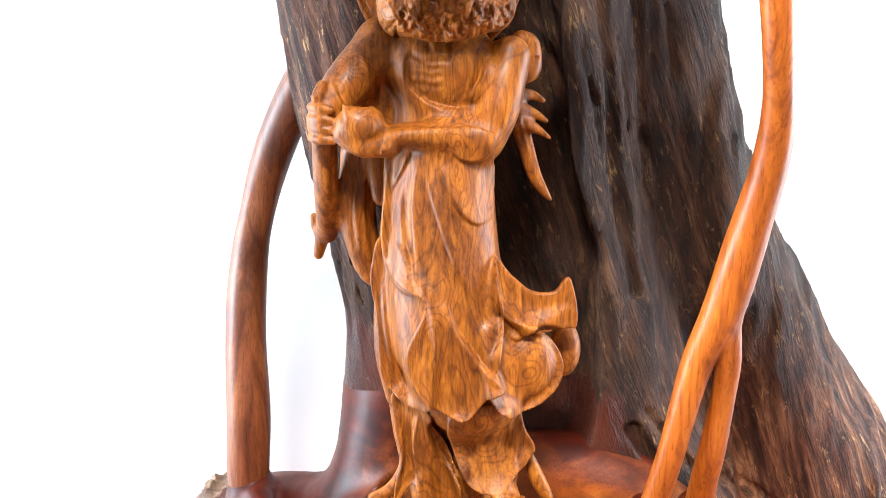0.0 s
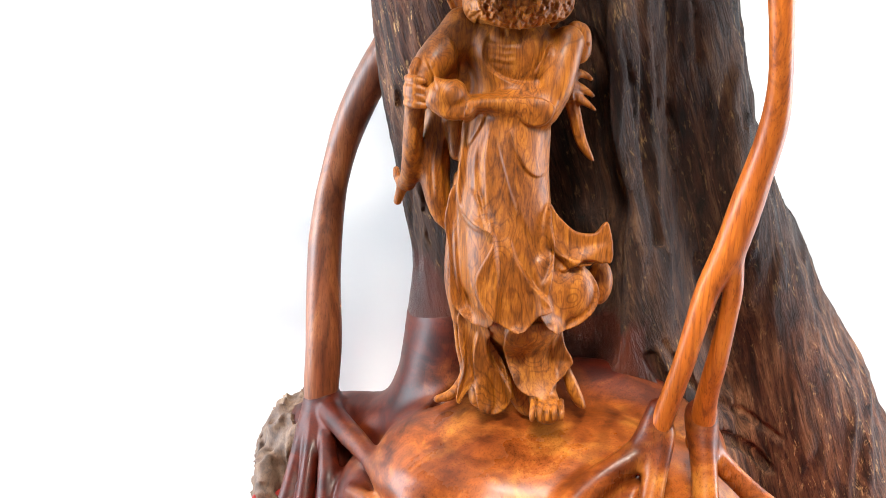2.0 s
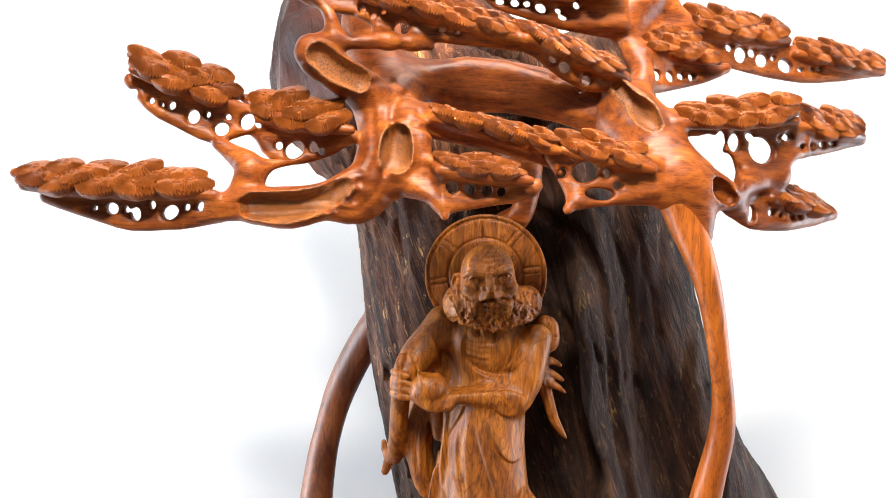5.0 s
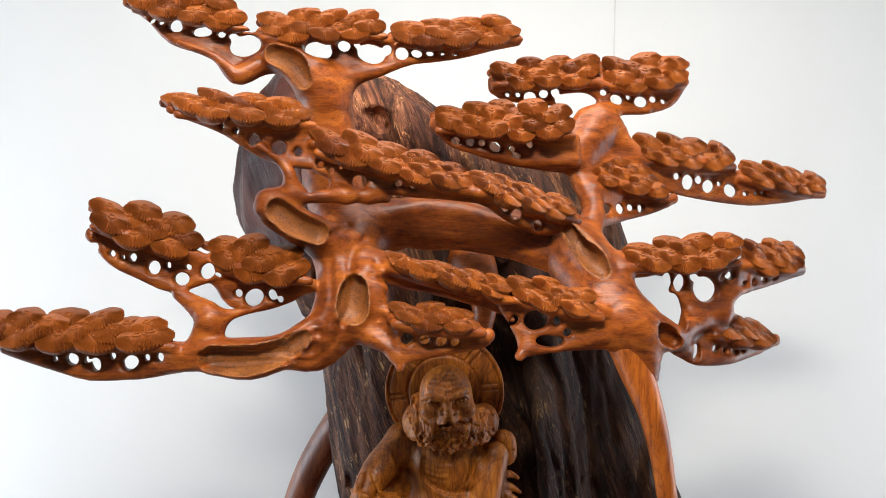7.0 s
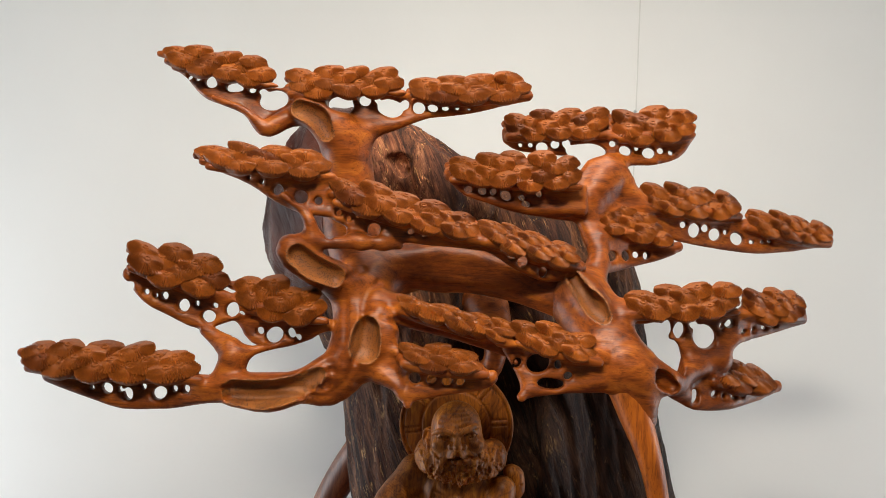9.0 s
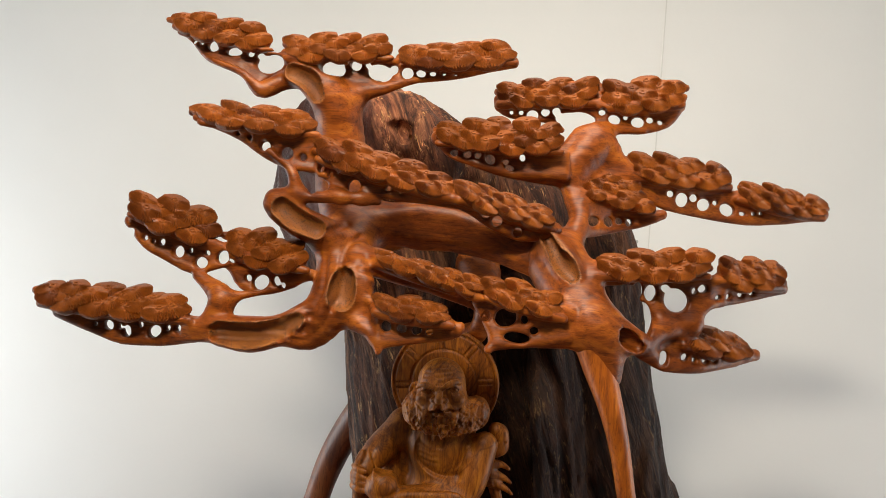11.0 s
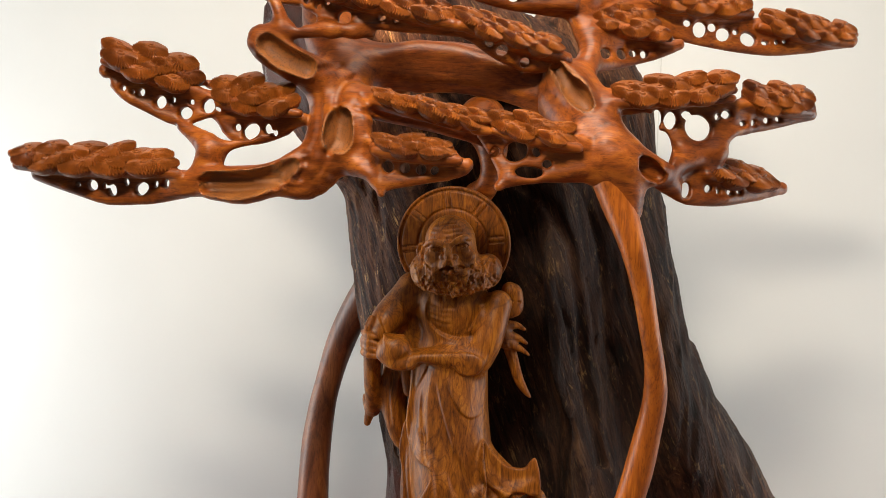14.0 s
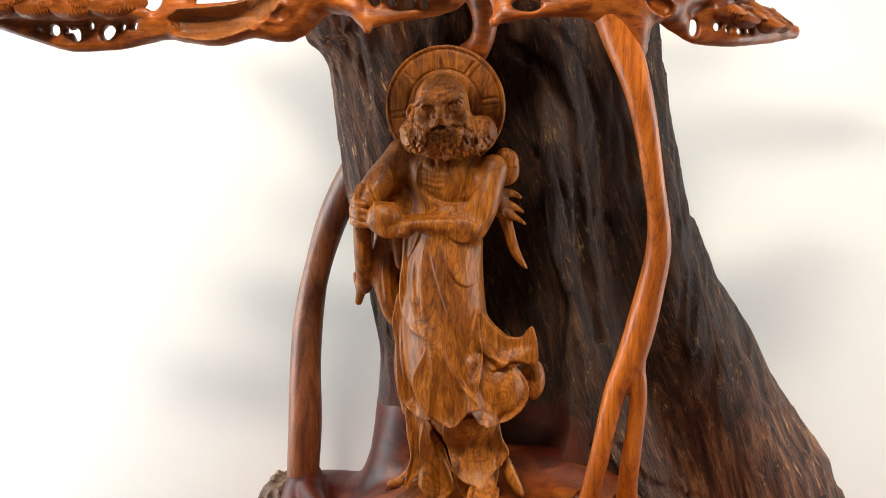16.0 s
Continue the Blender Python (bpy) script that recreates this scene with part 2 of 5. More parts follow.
wall_paint = plain("wall_paint", (0.82, 0.82, 0.81), 0.75, 90, 0.03)
room_paint = plain("room_paint", (0.25, 0.24, 0.225), 0.8)
ceiling_paint = plain("ceiling_paint", (0.75, 0.75, 0.73), 0.8)
floor_tile = plain("floor_tile", (0.18, 0.17, 0.155), 0.3)
table_wood = plain("table_wood", (0.2, 0.11, 0.06), 0.5, 40, 0.2)
red_cloth = plain("red_cloth", (0.34, 0.025, 0.02), 0.85, 400, 0.15, 0.4)
steel = plain("steel", (0.5, 0.5, 0.5), 0.3, 80, 0.05, 0.02, 1.0)
joint_filler = plain("joint_filler", (0.68, 0.68, 0.66), 0.8)


def worm_eaten():
    """Floor of the carved hollows, full of small dark pits."""
    n = Nodes("worm_eaten_wood")
    cells = n.tree.nodes.new("ShaderNodeTexVoronoi")
    n.link(n.place((70, 70, 70)), 0, cells, "Vector")
    size = n.noise(n.place((45, 45, 45)), 1.0, 2)
    tone = n.noise(n.place((20, 20, 20)), 1.0, 4)
    pit = n.tree.nodes.new("ShaderNodeMath")
    pit.operation = "MULTIPLY_ADD"
    pit.inputs[1].default_value = 0.3
    n.link(size, "Fac", pit, 0)
    n.link(cells, "Distance", pit, 2)
    hole = n.ramp([(0.46, (0.015, 0.009, 0.008)), (0.53, (1, 1, 1))])
    n.link(pit, 0, hole, "Fac")
    col = n.ramp([(0.3, (0.2, 0.055, 0.009)), (0.7, (0.4, 0.13, 0.022))])
    n.link(tone, "Fac", col, "Fac")
    both = n.mix("MULTIPLY", 1.0, (col, "Color"), (hole, "Color"))
    n.link(both, 2, n.bsdf, "Base Color")
    n.bsdf.inputs["Roughness"].default_value = 0.55
    n.bump((hole, "Color", 0.8, 0.004))
    return n.mat


pore_wood = worm_eaten()

# ---- carving by solid fields ----
def hash01(ix, iy, iz):
    v = (ix * 374761393 + iy * 668265263 + iz * 2147483647 + 1013904223) & 0x7FFFFFFF
    v = ((v ^ (v >> 13)) * 1274126177) & 0x7FFFFFFF
    return ((v ^ (v >> 16)) & 0xFFFF) / 65535.0


def value_noise(x, y, z):
    ix, iy, iz = (np.floor(a).astype(np.int64) for a in (x, y, z))
    fx, fy, fz = x - ix, y - iy, z - iz
    fx, fy, fz = (a * a * (3 - 2 * a) for a in (fx, fy, fz))
    total = 0
    for dx in (0, 1):
        for dy in (0, 1):
            for dz in (0, 1):
                w = (fx if dx else 1 - fx) * (fy if dy else 1 - fy) * (fz if dz else 1 - fz)
                total = total + w * hash01(ix + dx, iy + dy, iz + dz)
    return total * 2 - 1


class Field:
    """A solid on a grid of cells h wide; below zero is inside."""

    def __init__(self, lo, hi, h):
        self.lo, self.h = np.array(lo, float), h
        self.n = np.ceil((np.array(hi) - self.lo) / h).astype(int) + 1
        self.f = np.full(self.n, 0.2, np.float32)
        self.axes = [self.lo[i] + h * np.arange(self.n[i]) for i in range(3)]

    def local(self, lo, hi):
        a = np.clip(((np.array(lo) - self.lo) / self.h).astype(int) - 1, 0, self.n)
        b = np.clip(((np.array(hi) - self.lo) / self.h).astype(int) + 2, 0, self.n)
        sl = tuple(slice(int(a[i]), int(max(a[i], b[i]))) for i in range(3))
        X, Y, Z = (self.axes[i][sl[i]].astype(np.float32) for i in range(3))
        return sl, X[:, None, None], Y[None, :, None], Z[None, None, :]

    def blend(self, sl, d, k):
        a = self.f[sl]
        w = np.clip(0.5 + 0.5 * (a - d) / k, 0, 1)
        self.f[sl] = a + (d - a) * w - k * w * (1 - w)

    def cut(self, sl, d, k):
        a = -self.f[sl]
        w = np.clip(0.5 + 0.5 * (a - d) / k, 0, 1)
        self.f[sl] = -(a + (d - a) * w - k * w * (1 - w))

    def rod(self, a, b, k, op):
        pa, pb, ra, rb = np.array(a[:3]), np.array(b[:3]), a[3], b[3]
        m = max(ra, rb) + 2 * k + 2 * self.h
        sl, X, Y, Z = self.local(np.minimum(pa, pb) - m, np.maximum(pa, pb) + m)
        ab = pb - pa
        t = ((X - pa[0]) * ab[0] + (Y - pa[1]) * ab[1] + (Z - pa[2]) * ab[2]) / max(float(ab @ ab), 1e-9)
        t = np.clip(t, 0, 1)
        d = np.sqrt((X - pa[0] - t * ab[0]) ** 2 + (Y - pa[1] - t * ab[1]) ** 2 + (Z - pa[2] - t * ab[2]) ** 2) - (ra + t * (rb - ra))
        op(sl, d, k)

    def tube(self, pts, k=0.02, op=None):
        """A limb along places and radii, blended in as one."""
        pts = smooth_line(pts)
        p = np.array(pts)
        m = p[:, 3].max() + 2 * k + 2 * self.h
        whole = self.local(p[:, :3].min(0) - m, p[:, :3].max(0) + m)[0]
        keep = self.f
        self.f = np.full(keep.shape, 0.2, np.float32)
        for a, b in zip(pts, pts[1:]):
            self.rod(a, b, k, self.nearest)
        limb, self.f = self.f[whole], keep
        (op or self.blend)(whole, limb, k)

    def nearest(self, sl, d, k):
        self.f[sl] = np.minimum(self.f[sl], d)

    def hollow(self, pts, k=0.004):
        """A scooped hollow with a raised lip."""
        self.tube([(x, y + 0.5 * r, z, 1.42 * r) for x, y, z, r in pts], 0.012)
        self.tube(sunk(pts), k, self.cut)

    def scoop(self, pts, k=0.008):
        for a, b in zip(pts, pts[1:]):
            self.rod(a, b, k, self.cut)

    def ball(self, c, r, k=0.02, turn=0, cut=False, lean=0):
        m = max(r) + 2 * k + 2 * self.h
        sl, X, Y, Z = self.local(np.array(c) - m, np.array(c) + m)
        X, Y, Z = X - c[0], Y - c[1], Z - c[2]
        ca, sa = math.cos(radians(turn)), math.sin(radians(turn))
        X, Z = X * ca - Z * sa, X * sa + Z * ca
        cb, sb = math.cos(radians(lean)), math.sin(radians(lean))
        Y, Z = Y * cb - Z * sb, Y * sb + Z * cb
        k0 = np.sqrt((X / r[0]) ** 2 + (Y / r[1]) ** 2 + (Z / r[2]) ** 2)
        k1 = np.sqrt((X / r[0] ** 2) ** 2 + (Y / r[1] ** 2) ** 2 + (Z / r[2] ** 2) ** 2) + 1e-6
        (self.cut if cut else self.blend)(sl, k0 * (k0 - 1) / k1, k)

    def web(self, rows, half=0.011, k=0.012):
        """An upright carved plate: rows of x, y, top, bottom."""
        r = np.array(sorted(rows))
        m = half + 2 * k
        sl, X, Y, Z = self.local((r[0, 0] - m, r[:, 1].min() - m, r[:, 3].min() - m), (r[-1, 0] + m, r[:, 1].max() + m, r[:, 2].max() + m))
        x = np.clip(X, r[0, 0], r[-1, 0])
        yc, zt, zb = (np.interp(x, r[:, 0], r[:, i]) for i in (1, 2, 3))
        mid, hh = (zt + zb) / 2, np.maximum(abs(zt - zb) / 2 - half, 0.002)
        qx, qz, qy = np.maximum(r[0, 0] - X, X - r[-1, 0]), np.abs(Z - mid) - hh, np.abs(Y - yc)
        d = np.sqrt(np.maximum(qx, 0) ** 2 + np.maximum(qz, 0) ** 2 + qy ** 2) - half
        self.blend(sl, d, k)
        rim = [(a[0], a[1] - 0.003, a[3] + 0.006, 0.009) for a in r]
        self.tube(rim, 0.008)

    def drill(self, y, holes, reach=0.07):
        for x, z, rx, rz in holes:
            m = 0.02
            sl, X, Y, Z = self.local((x - rx - m, y - reach, z - rz - m), (x + rx + m, y + reach, z + rz + m))
            wob = 1 + 0.1 * math.sin(x * 900) * np.sin(2 * np.arctan2(Z - z, X - x) + z * 500)
            d = (np.sqrt(((X - x) / rx) ** 2 + ((Z - z) / rz) ** 2) / wob - 1) * min(rx, rz) + 0 * Y
            self.cut(sl, d, 0.006)

    def front(self, x, z):
        """How far ahead the surface lies at x, z, seen from the front."""
        u, w = (x - self.lo[0]) / self.h, (z - self.lo[2]) / self.h
        i, k = (min(max(int(v), 0), int(n) - 2) for v, n in ((u, self.n[0]), (w, self.n[2])))
        u, w = u - i, w - k
        f = self.f
        col = (f[i, :, k] * (1 - u) + f[i + 1, :, k] * u) * (1 - w) + (f[i, :, k + 1] * (1 - u) + f[i + 1, :, k + 1] * u) * w
        hit = np.flatnonzero(col < 0)
        if not len(hit):
            return None
        j = hit[0]
        return self.axes[1][0] if j == 0 else self.axes[1][j - 1] + self.h * float(col[j - 1] / (col[j - 1] - col[j]))

    def rough(self, amp, scale, band=0.04, seed=0.0, ridged=False, above=None):
        sel = np.nonzero(np.abs(self.f) < band)
        x, y, z = (self.axes[i][sel[i]] for i in range(3))
        v = value_noise(x * scale[0] + seed, y * scale[1] + seed, z * scale[2] + seed)
        if ridged:
            v = 0.6 - 2.2 * np.abs(v)
        if above is not None:
            v = v * np.clip(np.maximum((z - above) * 8, (x - 0.4) * 8), 0.08, 1)
        self.f[sel] -= (amp * v).astype(np.float32)

    def mesh(self, name):
        return quick_mesh(name, *self.surface())

    def surface(self):
        """Corners and quads of the solid's skin."""
        f, h = self.f, self.h
        s = f < 0
        act = np.zeros(self.n - 1, bool)
        c0 = s[:-1, :-1, :-1]
        corners = [(i, j, k) for i in (0, 1) for j in (0, 1) for k in (0, 1)]
        for i, j, k in corners[1:]:
            act |= s[i:self.n[0] - 1 + i, j:self.n[1] - 1 + j, k:self.n[2] - 1 + k] != c0
        cells = np.argwhere(act)
        index = np.full(act.shape, -1, np.int32)
        index[act] = np.arange(len(cells))
        val = {c: f[cells[:, 0] + c[0], cells[:, 1] + c[1], cells[:, 2] + c[2]] for c in corners}
        total, count = np.zeros((len(cells), 3)), np.zeros(len(cells))
        for c in corners:
            for ax in range(3):
                if c[ax] == 0:
                    e = tuple(1 if q == ax else c[q] for q in range(3))
                    a, b = val[c], val[e]
                    on = (a < 0) != (b < 0)
                    t = np.where(on, a / np.where(on, a - b, 1), 0)
                    p = np.tile(np.array(c, float), (len(cells), 1))
                    p[:, ax] = t
                    total += p * on[:, None]
                    count += on
        verts = self.lo + h * (cells + total / count[:, None])
        quads = []
        for ax in range(3):
            u, v = (ax + 1) % 3, (ax + 2) % 3
            a = [slice(1, -1)] * 3
            a[ax] = slice(0, self.n[ax] - 1)
            b = list(a)
            b[ax] = slice(1, self.n[ax])
            sa, sb = s[tuple(a)], s[tuple(b)]
            for flip, mask in ((False, sa & ~sb), (True, ~sa & sb)):
                e = np.argwhere(mask)
                off = np.ones(3, int)
                off[ax] = 0
                e = e + off
                ring = []
                for du, dv in ((0, 0), (-1, 0), (-1, -1), (0, -1)):
                    q = e.copy()
                    q[:, u] += du
                    q[:, v] += dv
                    ring.append(index[q[:, 0], q[:, 1], q[:, 2]])
                ring = np.stack(ring, 1)
                quads.append(ring[:, ::-1] if flip else ring)
        quads = np.concatenate(quads)
        quads = quads[(quads >= 0).all(1)]
        return verts, quads


def quick_mesh(name, verts, quads):
    me = bpy.data.meshes.new(name)
    me.vertices.add(len(verts))
    me.vertices.foreach_set("co", np.asarray(verts, np.float32).ravel())
    me.loops.add(quads.size)
    me.loops.foreach_set("vertex_index", quads.astype(np.int32).ravel())
    me.polygons.add(len(quads))
    me.polygons.foreach_set("loop_start", np.arange(0, quads.size, 4, dtype=np.int32))
    me.update(calc_edges=True)
    me.validate()
    me.shade_smooth()
    return me


def sunk(pts):
    """The scoop that leaves a hollow half as deep as it is wide."""
    return [(x, y - 0.3 * r, z, r) for x, y, z, r in pts]


def smooth_line(pts, steps=3):
    """A Catmull-Rom line through the given places and radii."""
    p = [np.array(q, float) for q in pts]
    if len(p) < 3:
        return pts
    p = [2 * p[0] - p[1]] + p + [2 * p[-1] - p[-2]]
    out = []
    for a, b, c, d in zip(p, p[1:], p[2:], p[3:]):
        for s in range(steps):
            t = s / steps
            q = 0.5 * (2 * b + (c - a) * t + (2 * a - 5 * b + 4 * c - d) * t * t + (3 * b - a - 3 * c + d) * t ** 3)
            q[3] = max(q[3], 0.5 * min(b[3], c[3]))
            out.append(tuple(q))
    out.append(tuple(p[-2]))
    return out


def drape(field, outline, lift=0.005, flare=0.014, half=0.0035, back=1.3, k=0.003):
    """A cloth panel hanging over the front of a field: its x, z outline is rounded, its lower edges stand off."""
    ring = np.array(outline, float)
    p, n = [], len(ring)
    for i in range(n):
        a, b, c, d = (ring[(i + o) % n] for o in (-1, 0, 1, 2))
        for s in range(5):
            t = s / 5
            p.append(0.5 * (2 * b + (c - a) * t + (2 * a - 5 * b + 4 * c - d) * t * t + (3 * b - a - 3 * c + d) * t ** 3))
    p = np.array(p)
    m = 0.012
    sl, X, Y, Z = field.local((p[:, 0].min() - m, field.lo[1], p[:, 1].min() - m), (p[:, 0].max() + m, field.axes[1][-1], p[:, 1].max() + m))
    f = field.f[sl]
    ys = Y.ravel()
    inside = f < 0
    has, j = inside.any(1), np.maximum(inside.argmax(1), 1)
    a, b = (np.take_along_axis(f, (j - o)[:, None, :], 1)[:, 0] for o in (1, 0))
    face = np.where(has, ys[j - 1] + field.h * np.clip(a / (a - b + 1e-9), 0, 1), back)
    face = np.minimum(face, back)
    for _ in range(10):
        q = np.pad(face, 1, mode="edge")
        face = (q[:-2, 1:-1] + q[2:, 1:-1] + q[1:-1, :-2] + q[1:-1, 2:] + 2 * q[1:-1, 1:-1]) / 6
    x, z = np.broadcast_arrays(X[:, 0, :], Z[:, 0, :])
    dist, odd = np.full(x.shape, 9.0), np.zeros(x.shape, bool)
    for (x0, z0), (x1, z1) in zip(p, np.roll(p, -1, 0)):
        ex, ez = x1 - x0, z1 - z0
        t = np.clip(((x - x0) * ex + (z - z0) * ez) / (ex * ex + ez * ez + 1e-12), 0, 1)
        dist = np.minimum(dist, np.hypot(x - x0 - t * ex, z - z0 - t * ez))
        odd ^= ((z0 > z) != (z1 > z)) & (x < x0 + (z - z0) * ex / (ez if ez else 1e-9))
    edge = np.where(odd, -dist, dist)
    low = np.clip((p[:, 1].max() - z) / (np.ptp(p[:, 1]) + 1e-6) * 1.6 - 0.25, 0, 1)
    sheet = (face - lift - flare * low * np.exp(np.minimum(edge, 0) / 0.028))[:, None, :]
    deep = np.clip((-edge - 0.008) / 0.012, 0, 1)[:, None, :]
    rear = np.maximum(sheet + half, sheet + half + deep * (face[:, None, :] + 0.012 - sheet - half))
    u, v = edge[:, None, :] + 0.003, np.maximum(sheet - half - Y, Y - rear) + 0.003
    d = np.hypot(np.maximum(u, 0), np.maximum(v, 0)) + np.minimum(np.maximum(u, v), 0) - 0.003
    field.blend(sl, d.astype(np.float32), k)


def fold(field, line, high, wide, low=0.0, side=1, back=1.33):
    """A cloth fold along x, z places: the ground rises towards the line on one side of it and drops behind it."""
    p = np.array([(q[0], q[2]) for q in smooth_line([(x, 0.0, z, 1.0) for x, z in line], 4)])
    m = 3 * wide
    sl, X, Y, Z = field.local((p[:, 0].min() - m, field.lo[1], p[:, 1].min() - m), (p[:, 0].max() + m, back, p[:, 1].max() + m))
    x, z = np.broadcast_arrays(X[:, 0, :], Z[:, 0, :])
    near, sign, along = np.full(x.shape, 9.0), np.zeros(x.shape), np.zeros(x.shape)
    run = 0.0
    for (x0, z0), (x1, z1) in zip(p, p[1:]):
        ex, ez = x1 - x0, z1 - z0
        ln = math.hypot(ex, ez) + 1e-9
        t = np.clip(((x - x0) * ex + (z - z0) * ez) / (ln * ln), 0, 1)
        d = np.hypot(x - x0 - t * ex, z - z0 - t * ez)
        new_one = d < near
        near = np.where(new_one, d, near)
        sign = np.where(new_one, (ex * (z - z0) - ez * (x - x0)) * side, sign)
        along = np.where(new_one, run + t * ln, along)
        run += ln
    ends = np.clip(np.minimum(along, run - along) / (0.3 * run), 0, 1) ** 0.7
    over = np.clip(0.5 + np.where(sign > 0, near, -near) / 0.007, 0, 1)
    over = over * over * (3 - 2 * over)
    rise = ends * (over * high * np.exp(-near / wide) - (1 - over) * low * np.exp(-near / (0.5 * wide)))
    field.f[sl] -= (rise[:, None, :] * np.clip((back - Y) / 0.03, 0, 1)).astype(np.float32)


def engrave(field, line, r, depth):
    """A groove along x, z places on the front of a field."""
    pts = []
    for (x0, z0), (x1, z1) in zip(line, line[1:]):
        steps = max(2, int(math.hypot(x1 - x0, z1 - z0) / 0.012))
        for s in range(steps):
            x, z = x0 + (x1 - x0) * s / steps, z0 + (z1 - z0) * s / steps
            y = field.front(x, z)
            if y is not None:
                pts.append((x, y - r + depth, z, r))
    runs = [[]]
    for p in pts:
        if runs[-1] and abs(runs[-1][-1][1] - p[1]) > 0.03:
            runs.append([])
        runs[-1].append(p)
    for run in runs:
        if len(run) > 1:
            field.tube(run, 0.004, field.cut)


def flute(field, pts, seed, r=0.009, depth=0.0028):
    """Shallow chisel flutes that follow a limb."""
    rnd = random.Random(seed)
    pts = smooth_line(pts, 4)
    for side in (-0.5, 0.3):
        line, shift = [], side + rnd.uniform(-0.12, 0.12)
        for a, b in zip(pts, pts[1:]):
            dx, dz = b[0] - a[0], b[2] - a[2]
            ln = math.hypot(dx, dz) or 1
            shift += rnd.uniform(-0.06, 0.06)
            line.append((a[0] - dz / ln * shift * a[3], a[2] + dx / ln * shift * a[3]))
        if min(p[3] for p in pts) > 0.006:
            engrave(field, line[1:], r, depth)


def inlay(ob, lines, material, grow):
    """Gives the faces inside some hollows a material of their own."""
    me = ob.data
    me.materials.append(material)
    c = np.empty(len(me.polygons) * 3, np.float32)
    me.polygons.foreach_get("center", c)
    c = c.reshape(-1, 3)
    kind = np.zeros(len(c), np.int32)
    for pts in lines:
        pts = smooth_line(sunk(pts))
        for a, b in zip(pts, pts[1:]):
            pa, ab = np.array(a[:3]), np.array(b[:3]) - np.array(a[:3])
            t = np.clip((c - pa) @ ab / (ab @ ab), 0, 1)
            d = np.linalg.norm(c - pa - t[:, None] * ab, axis=1) - (a[3] + t * (b[3] - a[3])) - grow
            kind[d < 0] = 1
    me.polygons.foreach_set("material_index", kind)


def solid(name, field_or_mesh, material, parent=None, label=""):
    me = field_or_mesh if isinstance(field_or_mesh, bpy.types.Mesh) else field_or_mesh.mesh(name)
    me.materials.append(material)
    ob = new(name, me)
    ob.parent = parent
    return tagged(ob, label) if label else ob


def box_mesh(name, lo, hi, bevel=0.0):
    bm = bmesh.new()
    bmesh.ops.create_cube(bm, size=1)
    for v in bm.verts:
        v.co = [lo[i] + (v.co[i] + 0.5) * (hi[i] - lo[i]) for i in range(3)]
    if bevel:
        bmesh.ops.bevel(bm, geom=list(bm.edges), offset=bevel, segments=3, profile=0.5, affect="EDGES")
    me = bpy.data.meshes.new(name)
    bm.to_mesh(me)
    bm.free()
    return me

# ---- the room ----
def wall(name, lo, hi, material, label):
    tagged(solid(name, box_mesh(name, lo, hi), material), label, "wall", kind="structure")


FLOOR, WALL = -0.55, 1.84
wall("wall_north", (-2.6, WALL, FLOOR), (3.0, WALL + 0.15, 2.4), wall_paint, "plain off-white painted wall behind the carving")
wall("wall_south", (-2.6, -2.95, FLOOR), (3.0, -2.8, 2.4), room_paint, "plain beige painted wall")
wall("wall_west", (-2.75, -2.95, FLOOR), (-2.6, WALL + 0.15, 2.4), room_paint, "plain beige painted side wall")
wall("wall_east", (3.0, -2.95, FLOOR), (3.15, WALL + 0.15, 2.4), room_paint, "plain beige painted side wall")
tagged(solid("floor", box_mesh("floor", (-2.75, -2.95, FLOOR - 0.1), (3.15, WALL + 0.15, FLOOR)), floor_tile), "plain smooth pale floor", "floor", kind="structure")
tagged(solid("ceiling", box_mesh("ceiling", (-2.75, -2.95, 2.4), (3.15, WALL + 0.15, 2.5)), ceiling_paint), "plain white ceiling", "ceiling", kind="structure")
tagged(solid("trim", box_mesh("trim", (0.508, WALL - 0.0026, FLOOR), (0.5115, WALL + 0.0005, 2.4)), joint_filler), "thin upright joint between two wall panels", "wall joint", kind="structure")


def nail(x, z, r):
    """A round-headed screw in the wall."""
    bm = bmesh.new()
    bmesh.ops.create_uvsphere(bm, u_segments=16, v_segments=8, radius=r)
    for v in bm.verts:
        v.co.y = v.co.y * 0.6 if v.co.y < 0 else 0.006 if v.co.y > 0.3 * r else 0.0
    me = bpy.data.meshes.new("wall_screw")
    bm.to_mesh(me)
    bm.free()
    me.shade_smooth()
    me.materials.append(steel)
    ob = new("wall_screw", me)
    ob.location = (x, WALL, z)
    tagged(ob, "small round steel screw head in the white wall", "screw", "screws in the wall")


for x, z in ((0.474, 1.351), (0.479, 1.81), (0.508, 1.809), (0.511, 1.515)):
    nail(x, z, 0.0055)

# ---- the stand ----
TOP = -0.045
stand = tagged(new("display_table"), "low display table draped in plain red cloth", "table")
for x in (-0.42, 1.0):
    for y in (0.5, 1.6):
        solid("leg", box_mesh("leg", (x - 0.03, y - 0.03, FLOOR), (x + 0.03, y + 0.03, TOP - 0.03), 0.004), table_wood, stand)
solid("tabletop", box_mesh("tabletop", (-0.48, 0.42, TOP - 0.03), (1.07, 1.68, TOP - 0.004), 0.004), table_wood, stand)


